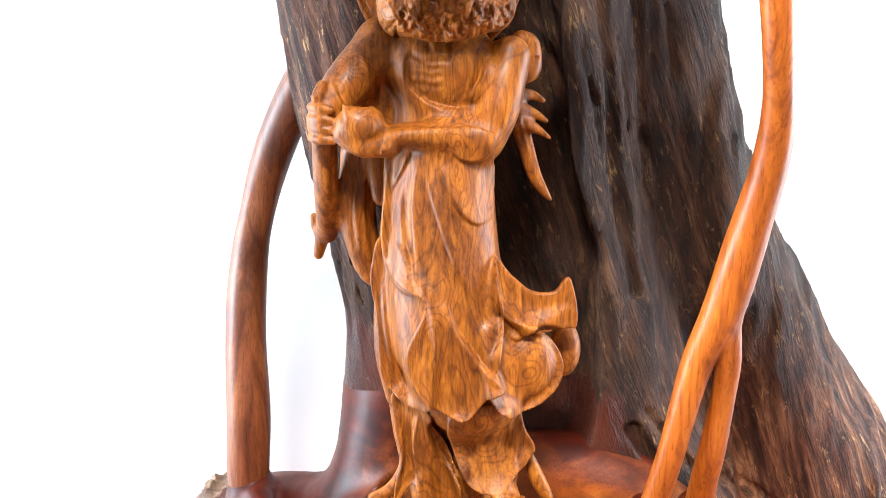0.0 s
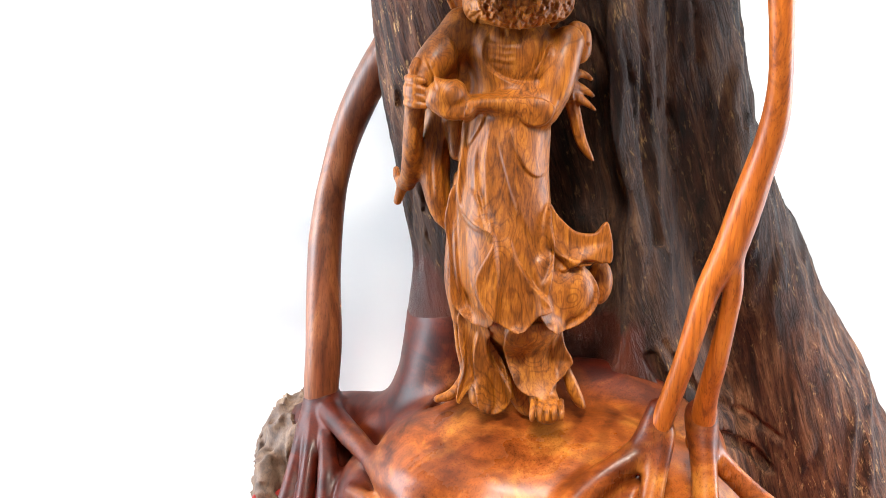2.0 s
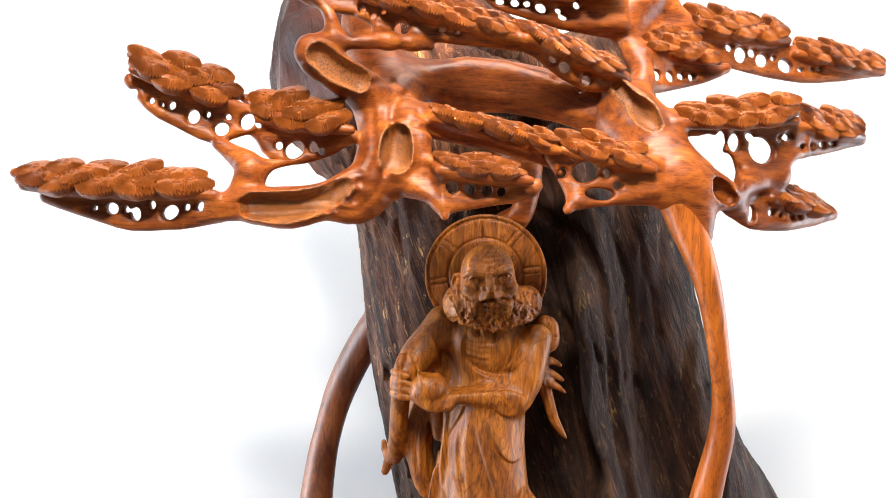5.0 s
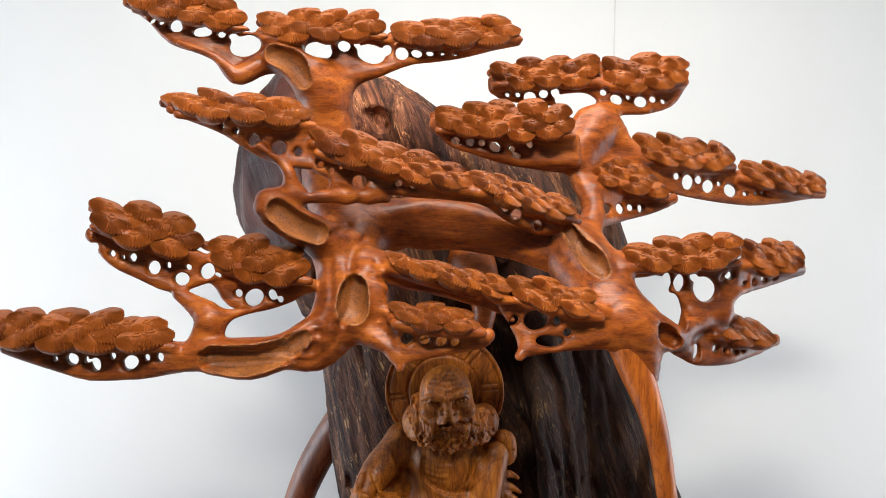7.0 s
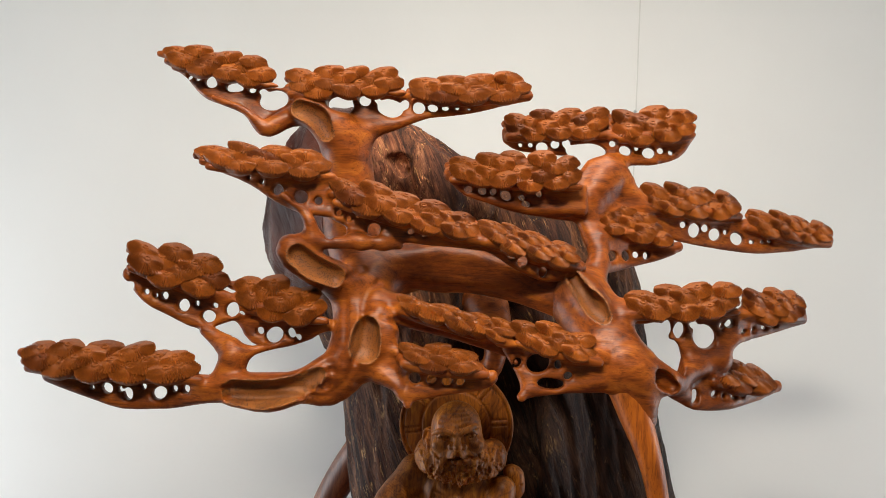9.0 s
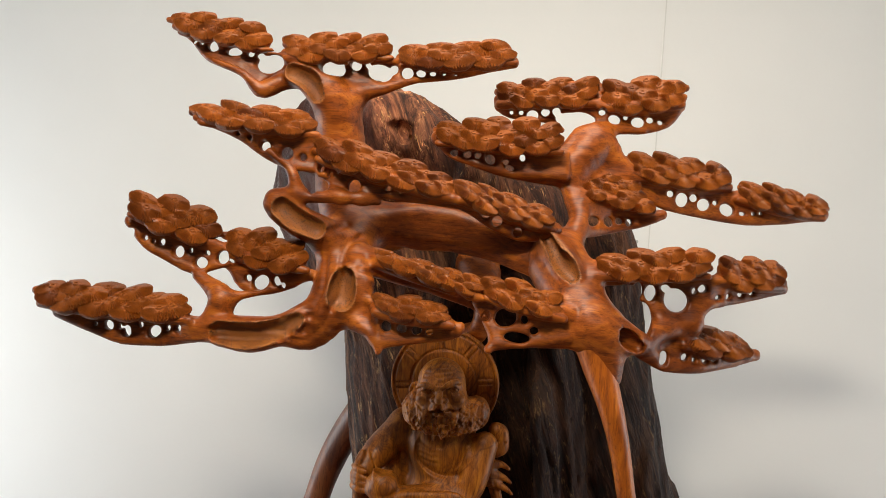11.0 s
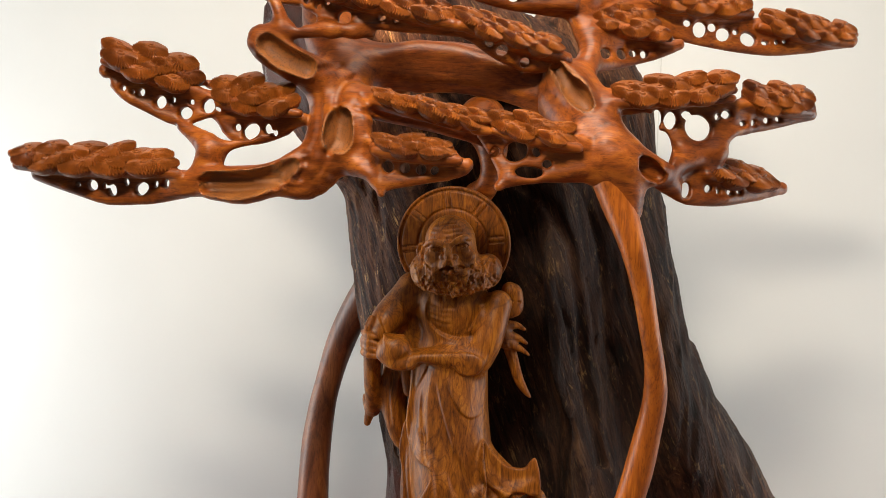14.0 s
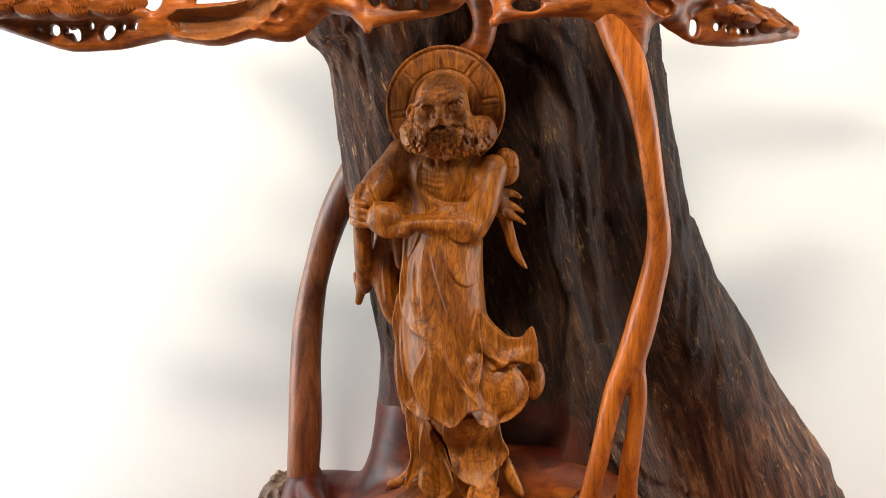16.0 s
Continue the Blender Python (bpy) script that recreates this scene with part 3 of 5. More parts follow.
def cloth_mesh():
    """A cloth lying on the top and hanging down round it in soft folds."""
    bm = bmesh.new()
    x0, x1, y0, y1, hang = -0.485, 1.075, 0.415, 1.685, 0.42
    line = []
    for (ax, ay), (bx, by), n in (((x0, y0), (x1, y0), 60), ((x1, y0), (x1, y1), 50), ((x1, y1), (x0, y1), 60), ((x0, y1), (x0, y0), 50)):
        line += [(ax + (bx - ax) * i / n, ay + (by - ay) * i / n, by - ay, ax - bx) for i in range(n)]
    rows = []
    for s in (0, 0.01, 0.1, 0.3, 0.6, 1.0):
        row = []
        for i, (x, y, nx, ny) in enumerate(line):
            ln = math.hypot(nx, ny)
            w = 0.02 * s * (1 + math.sin(i * 0.55) + 0.5 * math.sin(i * 0.23 + 1)) + (0.006 if s else 0)
            row.append(bm.verts.new((x + w * nx / ln, y + w * ny / ln, TOP - hang * s - (0 if s == 0 else 0.003))))
        rows.append(row)
    for a, b in zip(rows, rows[1:]):
        for i in range(len(line)):
            j = (i + 1) % len(line)
            bm.faces.new((a[j], a[i], b[i], b[j]))
    bm.faces.new(rows[0])
    bmesh.ops.recalc_face_normals(bm, faces=bm.faces)
    bmesh.ops.solidify(bm, geom=list(bm.faces), thickness=0.002)
    me = bpy.data.meshes.new("tablecloth")
    bm.to_mesh(me)
    bm.free()
    return me


tagged(solid("tablecloth", cloth_mesh(), red_cloth), "plain red cloth hanging over the display table", "tablecloth")

# ---- the root carving ----
carving = tagged(new("root_carving"), "large polished rosewood root carving of a pine tree", "wood carving")
SIZE = 0.75
carving.scale = (SIZE, SIZE, SIZE)

trunk = Field((-0.66, 1.2, -0.1), (1.34, 2.3, 2.3), 0.0085)
# heartwood column, wide at the foot and split into two horns at the top
trunk.tube([(0.46, 1.88, -0.12, 0.44), (0.42, 1.86, 0.15, 0.4), (0.3, 1.82, 0.5, 0.35), (0.21, 1.79, 0.85, 0.34), (0.15, 1.77, 1.2, 0.33), (0.12, 1.76, 1.45, 0.32), (0.12, 1.75, 1.62, 0.31)], 0.06)
trunk.tube([(1.1, 1.84, -0.15, 0.26), (0.965, 1.82, 0.2, 0.225), (0.8, 1.8, 0.5, 0.195), (0.69, 1.76, 0.7, 0.18), (0.615, 1.73, 0.85, 0.172), (0.53, 1.7, 1.05, 0.165), (0.475, 1.69, 1.25, 0.158), (0.445, 1.7, 1.42, 0.15), (0.4, 1.7, 1.63, 0.145), (0.352, 1.72, 1.79, 0.138), (0.305, 1.73, 1.93, 0.13)], 0.05)
trunk.tube([(-0.065, 1.63, 0.12, 0.19), (-0.055, 1.64, 0.3, 0.18), (-0.042, 1.655, 0.5, 0.17), (-0.028, 1.64, 0.7, 0.168), (-0.048, 1.64, 0.85, 0.176), (-0.08, 1.62, 1.15, 0.192), (-0.11, 1.6, 1.45, 0.197), (-0.145, 1.57, 1.6, 0.205), (-0.24, 1.54, 1.72, 0.2), (-0.335, 1.54, 1.83, 0.19), (-0.355, 1.55, 1.93, 0.175)], 0.06)
# the bulging lobe, its wedge running down towards the other horn
trunk.ball((-0.33, 1.54, 2.03), (0.17, 0.15, 0.16), 0.05)
trunk.tube([(-0.3, 1.53, 2.04, 0.13), (-0.17, 1.53, 2.035, 0.12), (-0.04, 1.54, 1.97, 0.115), (0.08, 1.56, 1.91, 0.11), (0.2, 1.6, 1.84, 0.11)], 0.04)
trunk.tube([(-0.42, 1.4, 1.93, 0.05), (-0.33, 1.38, 1.88, 0.06), (-0.18, 1.37, 1.88, 0.06), (0.0, 1.4, 1.84, 0.06), (0.16, 1.45, 1.8, 0.06)], 0.05)
trunk.scoop([(-0.49, 1.33, 1.87, 0.05), (-0.46, 1.33, 1.8, 0.05)], 0.03)
trunk.scoop([(-0.27, 1.28, 2.06, 0.07), (-0.15, 1.28, 2.02, 0.09), (-0.05, 1.3, 1.96, 0.07)], 0.03)
trunk.scoop([(0.02, 1.36, 2.08, 0.09), (0.15, 1.36, 2.02, 0.1)], 0.03)
# recess behind the figure
trunk.scoop([(0.13, 1.47, 0.4, 0.15), (0.12, 1.47, 0.8, 0.15), (0.1, 1.46, 1.15, 0.15), (0.1, 1.44, 1.55, 0.13)], 0.04)
trunk.scoop([(0.2, 1.52, 0.5, 0.13), (0.19, 1.54, 0.85, 0.14), (0.165, 1.54, 1.15, 0.12), (0.145, 1.5, 1.42, 0.075)], 0.025)
# deep hole in the weathered face, and a smaller one under it
trunk.ball((-0.18, 1.4, 2.04), (0.026, 0.06, 0.008), 0.008, 12, cut=True)
trunk.ball((-0.16, 1.4, 2.025), (0.008, 0.05, 0.012), 0.008, -20, cut=True)
trunk.rough(0.022, (6, 6, 1.6), seed=3.1)
trunk.rough(0.009, (17, 17, 2.2), seed=7.7, ridged=True, above=0.55)
trunk.rough(0.005, (38, 38, 5), seed=1.7, ridged=True, above=0.55)
engrave(trunk, [(0.42, 0.46), (0.5, 0.33), (0.58, 0.24), (0.68, 0.19), (0.78, 0.12), (0.85, 0.05)], 0.018, 0.026)
engrave(trunk, [(0.45, 0.5), (0.56, 0.36), (0.7, 0.26), (0.86, 0.16)], 0.012, 0.013)
engrave(trunk, [(0.16, 1.52), (0.25, 1.46), (0.31, 1.36), (0.34, 1.2), (0.36, 1.0), (0.42, 0.75)], 0.02, 0.02)
engrave(trunk, [(0.22, 1.6), (0.34, 1.5), (0.39, 1.36), (0.41, 1.2), (0.43, 1.05)], 0.012, 0.012)
for n in range(16):
    rnd = random.Random(40 + n)
    z = rnd.uniform(0.7, 1.5)
    x = 0.9 - 0.42 * z + rnd.uniform(-0.22, 0.12) if n % 3 else rnd.uniform(-0.25, -0.12)
    lean = -0.22 if n % 3 else -0.08
    engrave(trunk, [(x + lean * q * 0.06 + rnd.uniform(-0.008, 0.008), z + 0.06 * q) for q in range(rnd.randint(3, 6))], 0.006, 0.009)
solid("trunk", trunk, bark_wood, carving, "dark weathered split trunk with deep lengthwise fissures")


limb = Field((-0.06, 1.24, 1.4), (0.22, 1.52, 1.74), 0.005)
limb.tube([(0.07, 1.4, 1.68, 0.06), (0.095, 1.36, 1.62, 0.042), (0.1, 1.35, 1.56, 0.032), (0.088, 1.36, 1.515, 0.03), (0.06, 1.41, 1.49, 0.035)], 0.012)
limb.rough(0.004, (16, 16, 10), seed=6.6)
solid("inner_branch", limb, bough_wood, carving, "short brown branch curling down behind the halo")

base = Field((-0.85, 0.6, -0.1), (1.25, 2.2, 0.85), 0.007)
base.ball((0.12, 1.45, 0.02), (0.42, 0.4, 0.365), 0.05)
base.ball((0.3, 1.34, 0.06), (0.36, 0.34, 0.3), 0.05)
base.ball((0.1, 1.36, 0.21), (0.38, 0.3, 0.155), 0.05)
base.tube([(0.0, 1.5, 0.2, 0.16), (-0.2, 1.62, 0.12, 0.13), (-0.42, 1.76, 0.08, 0.12), (-0.56, 1.86, 0.0, 0.1)], 0.06)
base.tube([(-0.03, 1.68, 0.64, 0.12), (-0.04, 1.66, 0.52, 0.162), (-0.05, 1.65, 0.4, 0.176), (-0.07, 1.64, 0.29, 0.178), (-0.17, 1.65, 0.12, 0.16), (-0.34, 1.72, 0.04, 0.12)], 0.05)
# ledge behind the figure
base.tube([(0.12, 1.52, 0.33, 0.07), (0.26, 1.54, 0.35, 0.075), (0.4, 1.5, 0.34, 0.07), (0.52, 1.42, 0.27, 0.06)], 0.1)
# ridge running forward from the side branch
base.tube([(-0.46, 1.7, 0.31, 0.02), (-0.46, 1.7, 0.26, 0.042), (-0.455, 1.7, 0.2, 0.058)], 0.02)
base.tube([(-0.46, 1.72, 0.2, 0.05), (-0.4, 1.6, 0.2, 0.035), (-0.31, 1.44, 0.2, 0.032), (-0.22, 1.28, 0.2, 0.03), (-0.13, 1.12, 0.2, 0.035), (-0.06, 0.98, 0.16, 0.05)], 0.018)
base.tube([(-0.33, 1.36, 0.13, 0.02), (-0.24, 1.22, 0.16, 0.022), (-0.16, 1.06, 0.13, 0.03)], 0.015)
# finger roots below it
base.tube([(-0.47, 1.7, 0.2, 0.045), (-0.5, 1.62, 0.11, 0.03), (-0.52, 1.56, 0.03, 0.028), (-0.53, 1.5, -0.06, 0.03)], 0.012)
base.tube([(-0.46, 1.7, 0.2, 0.045), (-0.47, 1.6, 0.13, 0.026), (-0.475, 1.53, 0.05, 0.024), (-0.48, 1.46, -0.06, 0.03)], 0.012)
base.tube([(-0.45, 1.7, 0.2, 0.04), (-0.43, 1.6, 0.15, 0.026), (-0.41, 1.5, 0.08, 0.03), (-0.4, 1.42, -0.06, 0.04)], 0.012)
base.ball((-0.3, 1.45, 0.0), (0.09, 0.2, 0.17), 0.02, 0)
base.ball((-0.2, 1.3, 0.02), (0.08, 0.2, 0.13), 0.02)
# feet of the forked branch
base.tube([(0.357, 1.17, 0.47, 0.027), (0.32, 1.16, 0.375, 0.03), (0.22, 1.12, 0.32, 0.026), (0.13, 1.05, 0.26, 0.03), (0.05, 0.96, 0.12, 0.05)], 0.03)
base.tube([(0.36, 1.16, 0.42, 0.028), (0.335, 1.09, 0.3, 0.025), (0.28, 1.0, 0.18, 0.03), (0.22, 0.92, 0.05, 0.05)], 0.02)
base.tube([(0.46, 1.2, 0.45, 0.027), (0.455, 1.13, 0.33, 0.03), (0.44, 1.04, 0.2, 0.04), (0.42, 0.95, 0.05, 0.06)], 0.025)
base.tube([(0.46, 1.2, 0.45, 0.028), (0.49, 1.19, 0.36, 0.03), (0.58, 1.14, 0.28, 0.028), (0.72, 1.06, 0.17, 0.045), (0.85, 0.98, 0.02, 0.06)], 0.025)
base.ball((0.235, 1.02, 0.27), (0.035, 0.03, 0.018), 0.015, -25, cut=True)
base.ball((0.53, 1.08, 0.24), (0.06, 0.04, 0.022), 0.015, 35, cut=True)
base.ball((0.06, 1.0, 0.26), (0.08, 0.05, 0.05), 0.04, cut=True)
# cleft by the figure's heel
base.scoop([(-0.15, 1.42, 0.31, 0.012), (-0.11, 1.44, 0.34, 0.02), (-0.05, 1.46, 0.37, 0.022)], 0.012)
base.rough(0.006, (9, 9, 9), seed=2.3)
solid("base", base, base_wood, carving, "glossy dark red-brown root base with flowing ridges")

stub = Field((-0.85, 1.42, -0.1), (-0.3, 2.2, 0.4), 0.008)
stub.ball((-0.56, 1.86, -0.06), (0.12, 0.17, 0.19), 0.03, 10)
stub.ball((-0.62, 1.72, -0.08), (0.06, 0.12, 0.1), 0.03)
stub.ball((-0.52, 1.8, 0.05), (0.09, 0.12, 0.08), 0.04)
stub.rough(0.03, (9, 9, 7), seed=4.4)
stub.rough(0.02, (26, 20, 14), seed=8.1, ridged=True)
stub.rough(0.01, (14, 50, 60), seed=5.5, ridged=True)
solid("root_stub", stub, stub_wood, carving, "rough broken grey-brown root end")

prop_l = Field((-0.62, 1.6, 0.05), (-0.1, 1.98, 1.35), 0.006)
prop_l.tube([(-0.18, 1.7, 1.29, 0.085), (-0.25, 1.73, 1.225, 0.062), (-0.31, 1.75, 1.15, 0.048), (-0.36, 1.78, 1.05, 0.044), (-0.405, 1.8, 0.95, 0.042), (-0.426, 1.78, 0.85, 0.042), (-0.441, 1.76, 0.75, 0.045), (-0.452, 1.74, 0.65, 0.05), (-0.457, 1.72, 0.52, 0.052), (-0.457, 1.7, 0.38, 0.052), (-0.46, 1.7, 0.25, 0.05), (-0.462, 1.71, 0.15, 0.045)], 0.03)
prop_l.rough(0.007, (10, 10, 5), seed=5.0)
solid("side_prop", prop_l, prop_dark, carving, "curved brown side branch joining trunk and base")

prop_r = Field((0.25, 0.88, 0.3), (0.6, 1.28, 1.62), 0.005)
prop_r.tube([(0.345, 0.985, 1.56, 0.045), (0.366, 0.98, 1.49, 0.034), (0.397, 0.97, 1.4, 0.0265), (0.42, 0.98, 1.32, 0.0235), (0.438, 0.995, 1.24, 0.0215), (0.456, 1.02, 1.16, 0.0215), (0.467, 1.05, 1.08, 0.026), (0.461, 1.07, 1.0, 0.029), (0.448, 1.085, 0.92, 0.031), (0.43, 1.09, 0.84, 0.031), (0.407, 1.1, 0.77, 0.025), (0.39, 1.105, 0.68, 0.0215), (0.378, 1.12, 0.59, 0.0215), (0.362, 1.15, 0.47, 0.023), (0.345, 1.17, 0.38, 0.028)], 0.015)
prop_r.tube([(0.44, 1.09, 0.84, 0.022), (0.452, 1.1, 0.77, 0.02), (0.454, 1.115, 0.7, 0.02), (0.452, 1.13, 0.6, 0.02), (0.453, 1.165, 0.5, 0.022), (0.462, 1.2, 0.38, 0.028)], 0.008)
prop_r.rough(0.003, (16, 16, 7), seed=9.0)
solid("forked_prop", prop_r, prop_wood, carving, "smooth orange-brown forked branch rising from the base")

# ---- boughs with carved needle fans ----
left = Field((-0.95, 0.8, 1.44), (0.36, 1.26, 2.28), 0.0036)
right = Field((-0.08, 0.84, 1.46), (1.02, 1.48, 2.2), 0.0036)
fans = []


def pad(field, bl, br, fl, fr, rows):
    """A cloud of needle fans: a sloping slab from its back edge (bl, br) to its front edge (fl, fr), covered with fans."""
    q = [np.array(v) for v in (bl, br, fl, fr)]
    for v in q[:2]:
        v[1] -= 0.044
        v[2] -= 0.003

    def spot(u, v):
        return (q[0] * (1 - u) + q[1] * u) * (1 - v) + (q[2] * (1 - u) + q[3] * u) * v

    for v, drop in ((0.0, 0.016), (0.35, 0.016), (0.7, 0.013)):
        pts = [(*(spot(u, v) - np.array((0, -0.006, drop))), r) for u, r in ((-0.06, 0.009), (0.2, 0.014), (0.5, 0.016), (0.8, 0.014), (1.06, 0.009))]
        field.tube(pts, 0.012)
    along = Vector(spot(1, 0.5) - spot(0, 0.5))
    along.normalize()
    down = Vector(spot(0.5, 1) - spot(0.5, 0))
    down = (down - along * (0.85 * down.dot(along))).normalized()
    up = along.cross(-down).normalized()
    rows += 1
    width = float(np.linalg.norm(spot(1, 0.5) - spot(0, 0.5)))
    count = max(2, round(width / 0.055))
    step = width * 1.1 / count
    for row in range(rows):
        for i in range(count - (row % 2)):
            u = ((i + 0.5 + 0.5 * (row % 2)) / count - 0.5) * 1.14 + 0.5 + random.uniform(-0.02, 0.02)
            v = (row + 0.15) / (rows - 0.3) + random.uniform(-0.025, 0.025)
            v += 0.45 * (abs(u - 0.5) * 2) ** 2 * (0.5 - v)
            place = Vector(spot(u, v)) + up * (random.uniform(-0.001, 0.003) + 0.004 * (i % 2))
            normal = (up - down * random.uniform(0.08, 0.2) + along * random.uniform(-0.16, 0.16)).normalized()
            ahead = Matrix.Rotation(radians((u - 0.5) * 60 + random.uniform(-10, 10)), 3, normal) @ down
            ahead = (ahead - normal * ahead.dot(normal)).normalized()
            m = Matrix((ahead.cross(normal), ahead, normal)).transposed().to_4x4()
            size = step * random.uniform(1.06, 1.2)
            fans.append((field, Matrix.Translation(place) @ m @ Matrix.Diagonal((size, size * random.uniform(0.74, 0.88), size, 1))))


pad(left, (-0.661, 1.088, 2.222), (-0.456, 1.088, 2.204), (-0.594, 0.992, 2.161), (-0.407, 0.992, 2.122), 3)
pad(left, (-0.382, 1.108, 2.184), (-0.171, 1.118, 2.196), (-0.361, 1.012, 2.118), (-0.145, 1.022, 2.131), 3)
pad(left, (-0.117, 1.128, 2.174), (0.104, 1.168, 2.211), (-0.098, 1.032, 2.123), (0.134, 1.072, 2.147), 3)
pad(left, (-0.512, 0.928, 1.985), (-0.308, 0.998, 1.993), (-0.46, 0.832, 1.941), (-0.264, 0.902, 1.934), 3)
pad(left, (-0.257, 0.978, 1.94), (0.015, 1.008, 1.876), (-0.224, 0.882, 1.877), (0.029, 0.912, 1.824), 3)
pad(left, (0.041, 1.008, 1.87), (0.227, 1.108, 1.827), (0.068, 0.912, 1.817), (0.245, 1.012, 1.779), 3)
pad(right, (-0.022, 1.178, 2.017), (0.24, 1.178, 2.031), (-0.005, 1.082, 1.956), (0.243, 1.082, 1.945), 3)
pad(right, (0.108, 1.308, 2.142), (0.329, 1.308, 2.168), (0.119, 1.212, 2.079), (0.327, 1.212, 2.09), 3)
pad(right, (0.364, 1.308, 2.158), (0.548, 1.328, 2.177), (0.36, 1.212, 2.081), (0.529, 1.232, 2.099), 3)
pad(right, (0.317, 1.248, 1.931), (0.435, 1.258, 1.917), (0.33, 1.152, 1.862), (0.493, 1.162, 1.834), 4)
pad(right, (0.44, 1.298, 1.986), (0.672, 1.378, 1.976), (0.441, 1.202, 1.919), (0.67, 1.282, 1.919), 3)
pad(right, (0.734, 1.388, 1.945), (0.937, 1.428, 1.912), (0.715, 1.292, 1.889), (0.909, 1.332, 1.865), 3)
pad(right, (0.365, 1.068, 1.728), (0.582, 1.098, 1.757), (0.354, 0.972, 1.686), (0.565, 1.002, 1.694), 3)
pad(right, (0.64, 1.148, 1.738), (0.779, 1.218, 1.737), (0.616, 1.052, 1.692), (0.762, 1.122, 1.683), 3)
pad(right, (0.554, 1.118, 1.576), (0.708, 1.228, 1.565), (0.556, 1.022, 1.553), (0.703, 1.132, 1.525), 3)
pad(left, (-0.652, 0.958, 1.792), (-0.512, 1.018, 1.767), (-0.622, 0.862, 1.735), (-0.455, 0.922, 1.676), 3)
pad(left, (-0.46, 1.018, 1.728), (-0.3, 0.998, 1.708), (-0.416, 0.922, 1.666), (-0.262, 0.902, 1.647), 3)
pad(left, (0.026, 1.003, 1.681), (0.1, 0.998, 1.66), (0.043, 0.907, 1.646), (0.11, 0.902, 1.625), 3)
pad(left, (-0.855, 0.968, 1.579), (-0.558, 0.968, 1.577), (-0.805, 0.872, 1.537), (-0.503, 0.872, 1.528), 3)
pad(left, (-0.119, 1.008, 1.708), (0.057, 0.998, 1.664), (-0.097, 0.912, 1.684), (0.049, 0.902, 1.641), 3)
pad(right, (0.11, 0.998, 1.664), (0.259, 0.998, 1.645), (0.134, 0.902, 1.623), (0.276, 0.902, 1.593), 3)
pad(left, (-0.109, 0.953, 1.613), (0.028, 0.958, 1.605), (-0.085, 0.857, 1.583), (0.056, 0.862, 1.567), 3)
left.tube([(-0.171, 1.1, 1.758, 0.059), (-0.208, 1.03, 1.702, 0.058), (-0.201, 0.97, 1.628, 0.056), (-0.221, 0.95, 1.561, 0.049), (-0.252, 0.94, 1.514, 0.034), (-0.305, 0.92, 1.517, 0.029), (-0.376, 0.91, 1.514, 0.031), (-0.45, 0.91, 1.511, 0.029), (-0.512, 0.91, 1.497, 0.019), (-0.573, 0.92, 1.481, 0.011)], 0.02)
left.tube([(-0.456, 0.92, 1.532, 0.027), (-0.444, 0.92, 1.575, 0.03), (-0.476, 0.93, 1.602, 0.019), (-0.505, 0.93, 1.621, 0.011)], 0.02)
left.tube([(-0.441, 0.92, 1.575, 0.019), (-0.401, 0.93, 1.587, 0.011), (-0.359, 0.95, 1.6, 0.01), (-0.301, 0.96, 1.619, 0.009)], 0.02)
left.tube([(-0.303, 0.91, 1.537, 0.017), (-0.266, 0.92, 1.563, 0.018), (-0.232, 0.93, 1.57, 0.017)], 0.02)
left.tube([(-0.216, 1, 1.701, 0.047), (-0.259, 0.96, 1.737, 0.037), (-0.303, 0.94, 1.758, 0.033), (-0.342, 0.93, 1.788, 0.029), (-0.327, 0.92, 1.806, 0.017), (-0.253, 0.92, 1.806, 0.012), (-0.199, 0.92, 1.809, 0.011), (-0.156, 0.93, 1.81, 0.011), (-0.126, 0.94, 1.807, 0.008)], 0.02)
left.tube([(-0.297, 0.92, 1.809, 0.018), (-0.302, 0.91, 1.843, 0.013), (-0.316, 0.91, 1.866, 0.01), (-0.339, 0.9, 1.884, 0.007), (-0.387, 0.89, 1.915, 0.006)], 0.02)
left.tube([(-0.199, 0.92, 1.809, 0.011), (-0.221, 0.93, 1.833, 0.007), (-0.213, 0.94, 1.858, 0.006)], 0.02)
left.tube([(-0.158, 0.93, 1.81, 0.01), (-0.135, 0.94, 1.833, 0.007), (-0.116, 0.95, 1.847, 0.007)], 0.02)
left.tube([(-0.205, 1.08, 1.729, 0.063), (-0.245, 1.1, 1.846, 0.061), (-0.257, 1.1, 1.952, 0.056), (-0.264, 1.08, 2.014, 0.05), (-0.288, 1.06, 2.061, 0.047), (-0.331, 1.05, 2.085, 0.031), (-0.38, 1.04, 2.075, 0.022), (-0.42, 1.02, 2.048, 0.02), (-0.441, 1.01, 2.055, 0.015), (-0.465, 1, 2.077, 0.01), (-0.533, 1, 2.102, 0.006)], 0.025)
left.tube([(-0.261, 1.08, 2.027, 0.045), (-0.21, 1.08, 2.063, 0.024), (-0.158, 1.08, 2.075, 0.014), (-0.116, 1.08, 2.089, 0.01), (-0.093, 1.08, 2.095, 0.006)], 0.02)
left.tube([(-0.167, 0.94, 1.562, 0.031), (-0.122, 0.91, 1.537, 0.015), (-0.096, 0.9, 1.513, 0.01), (-0.092, 0.89, 1.498, 0.008)], 0.02)
left.tube([(-0.099, 0.9, 1.517, 0.01), (-0.037, 0.91, 1.522, 0.008), (0.032, 0.92, 1.531, 0.007)], 0.02)
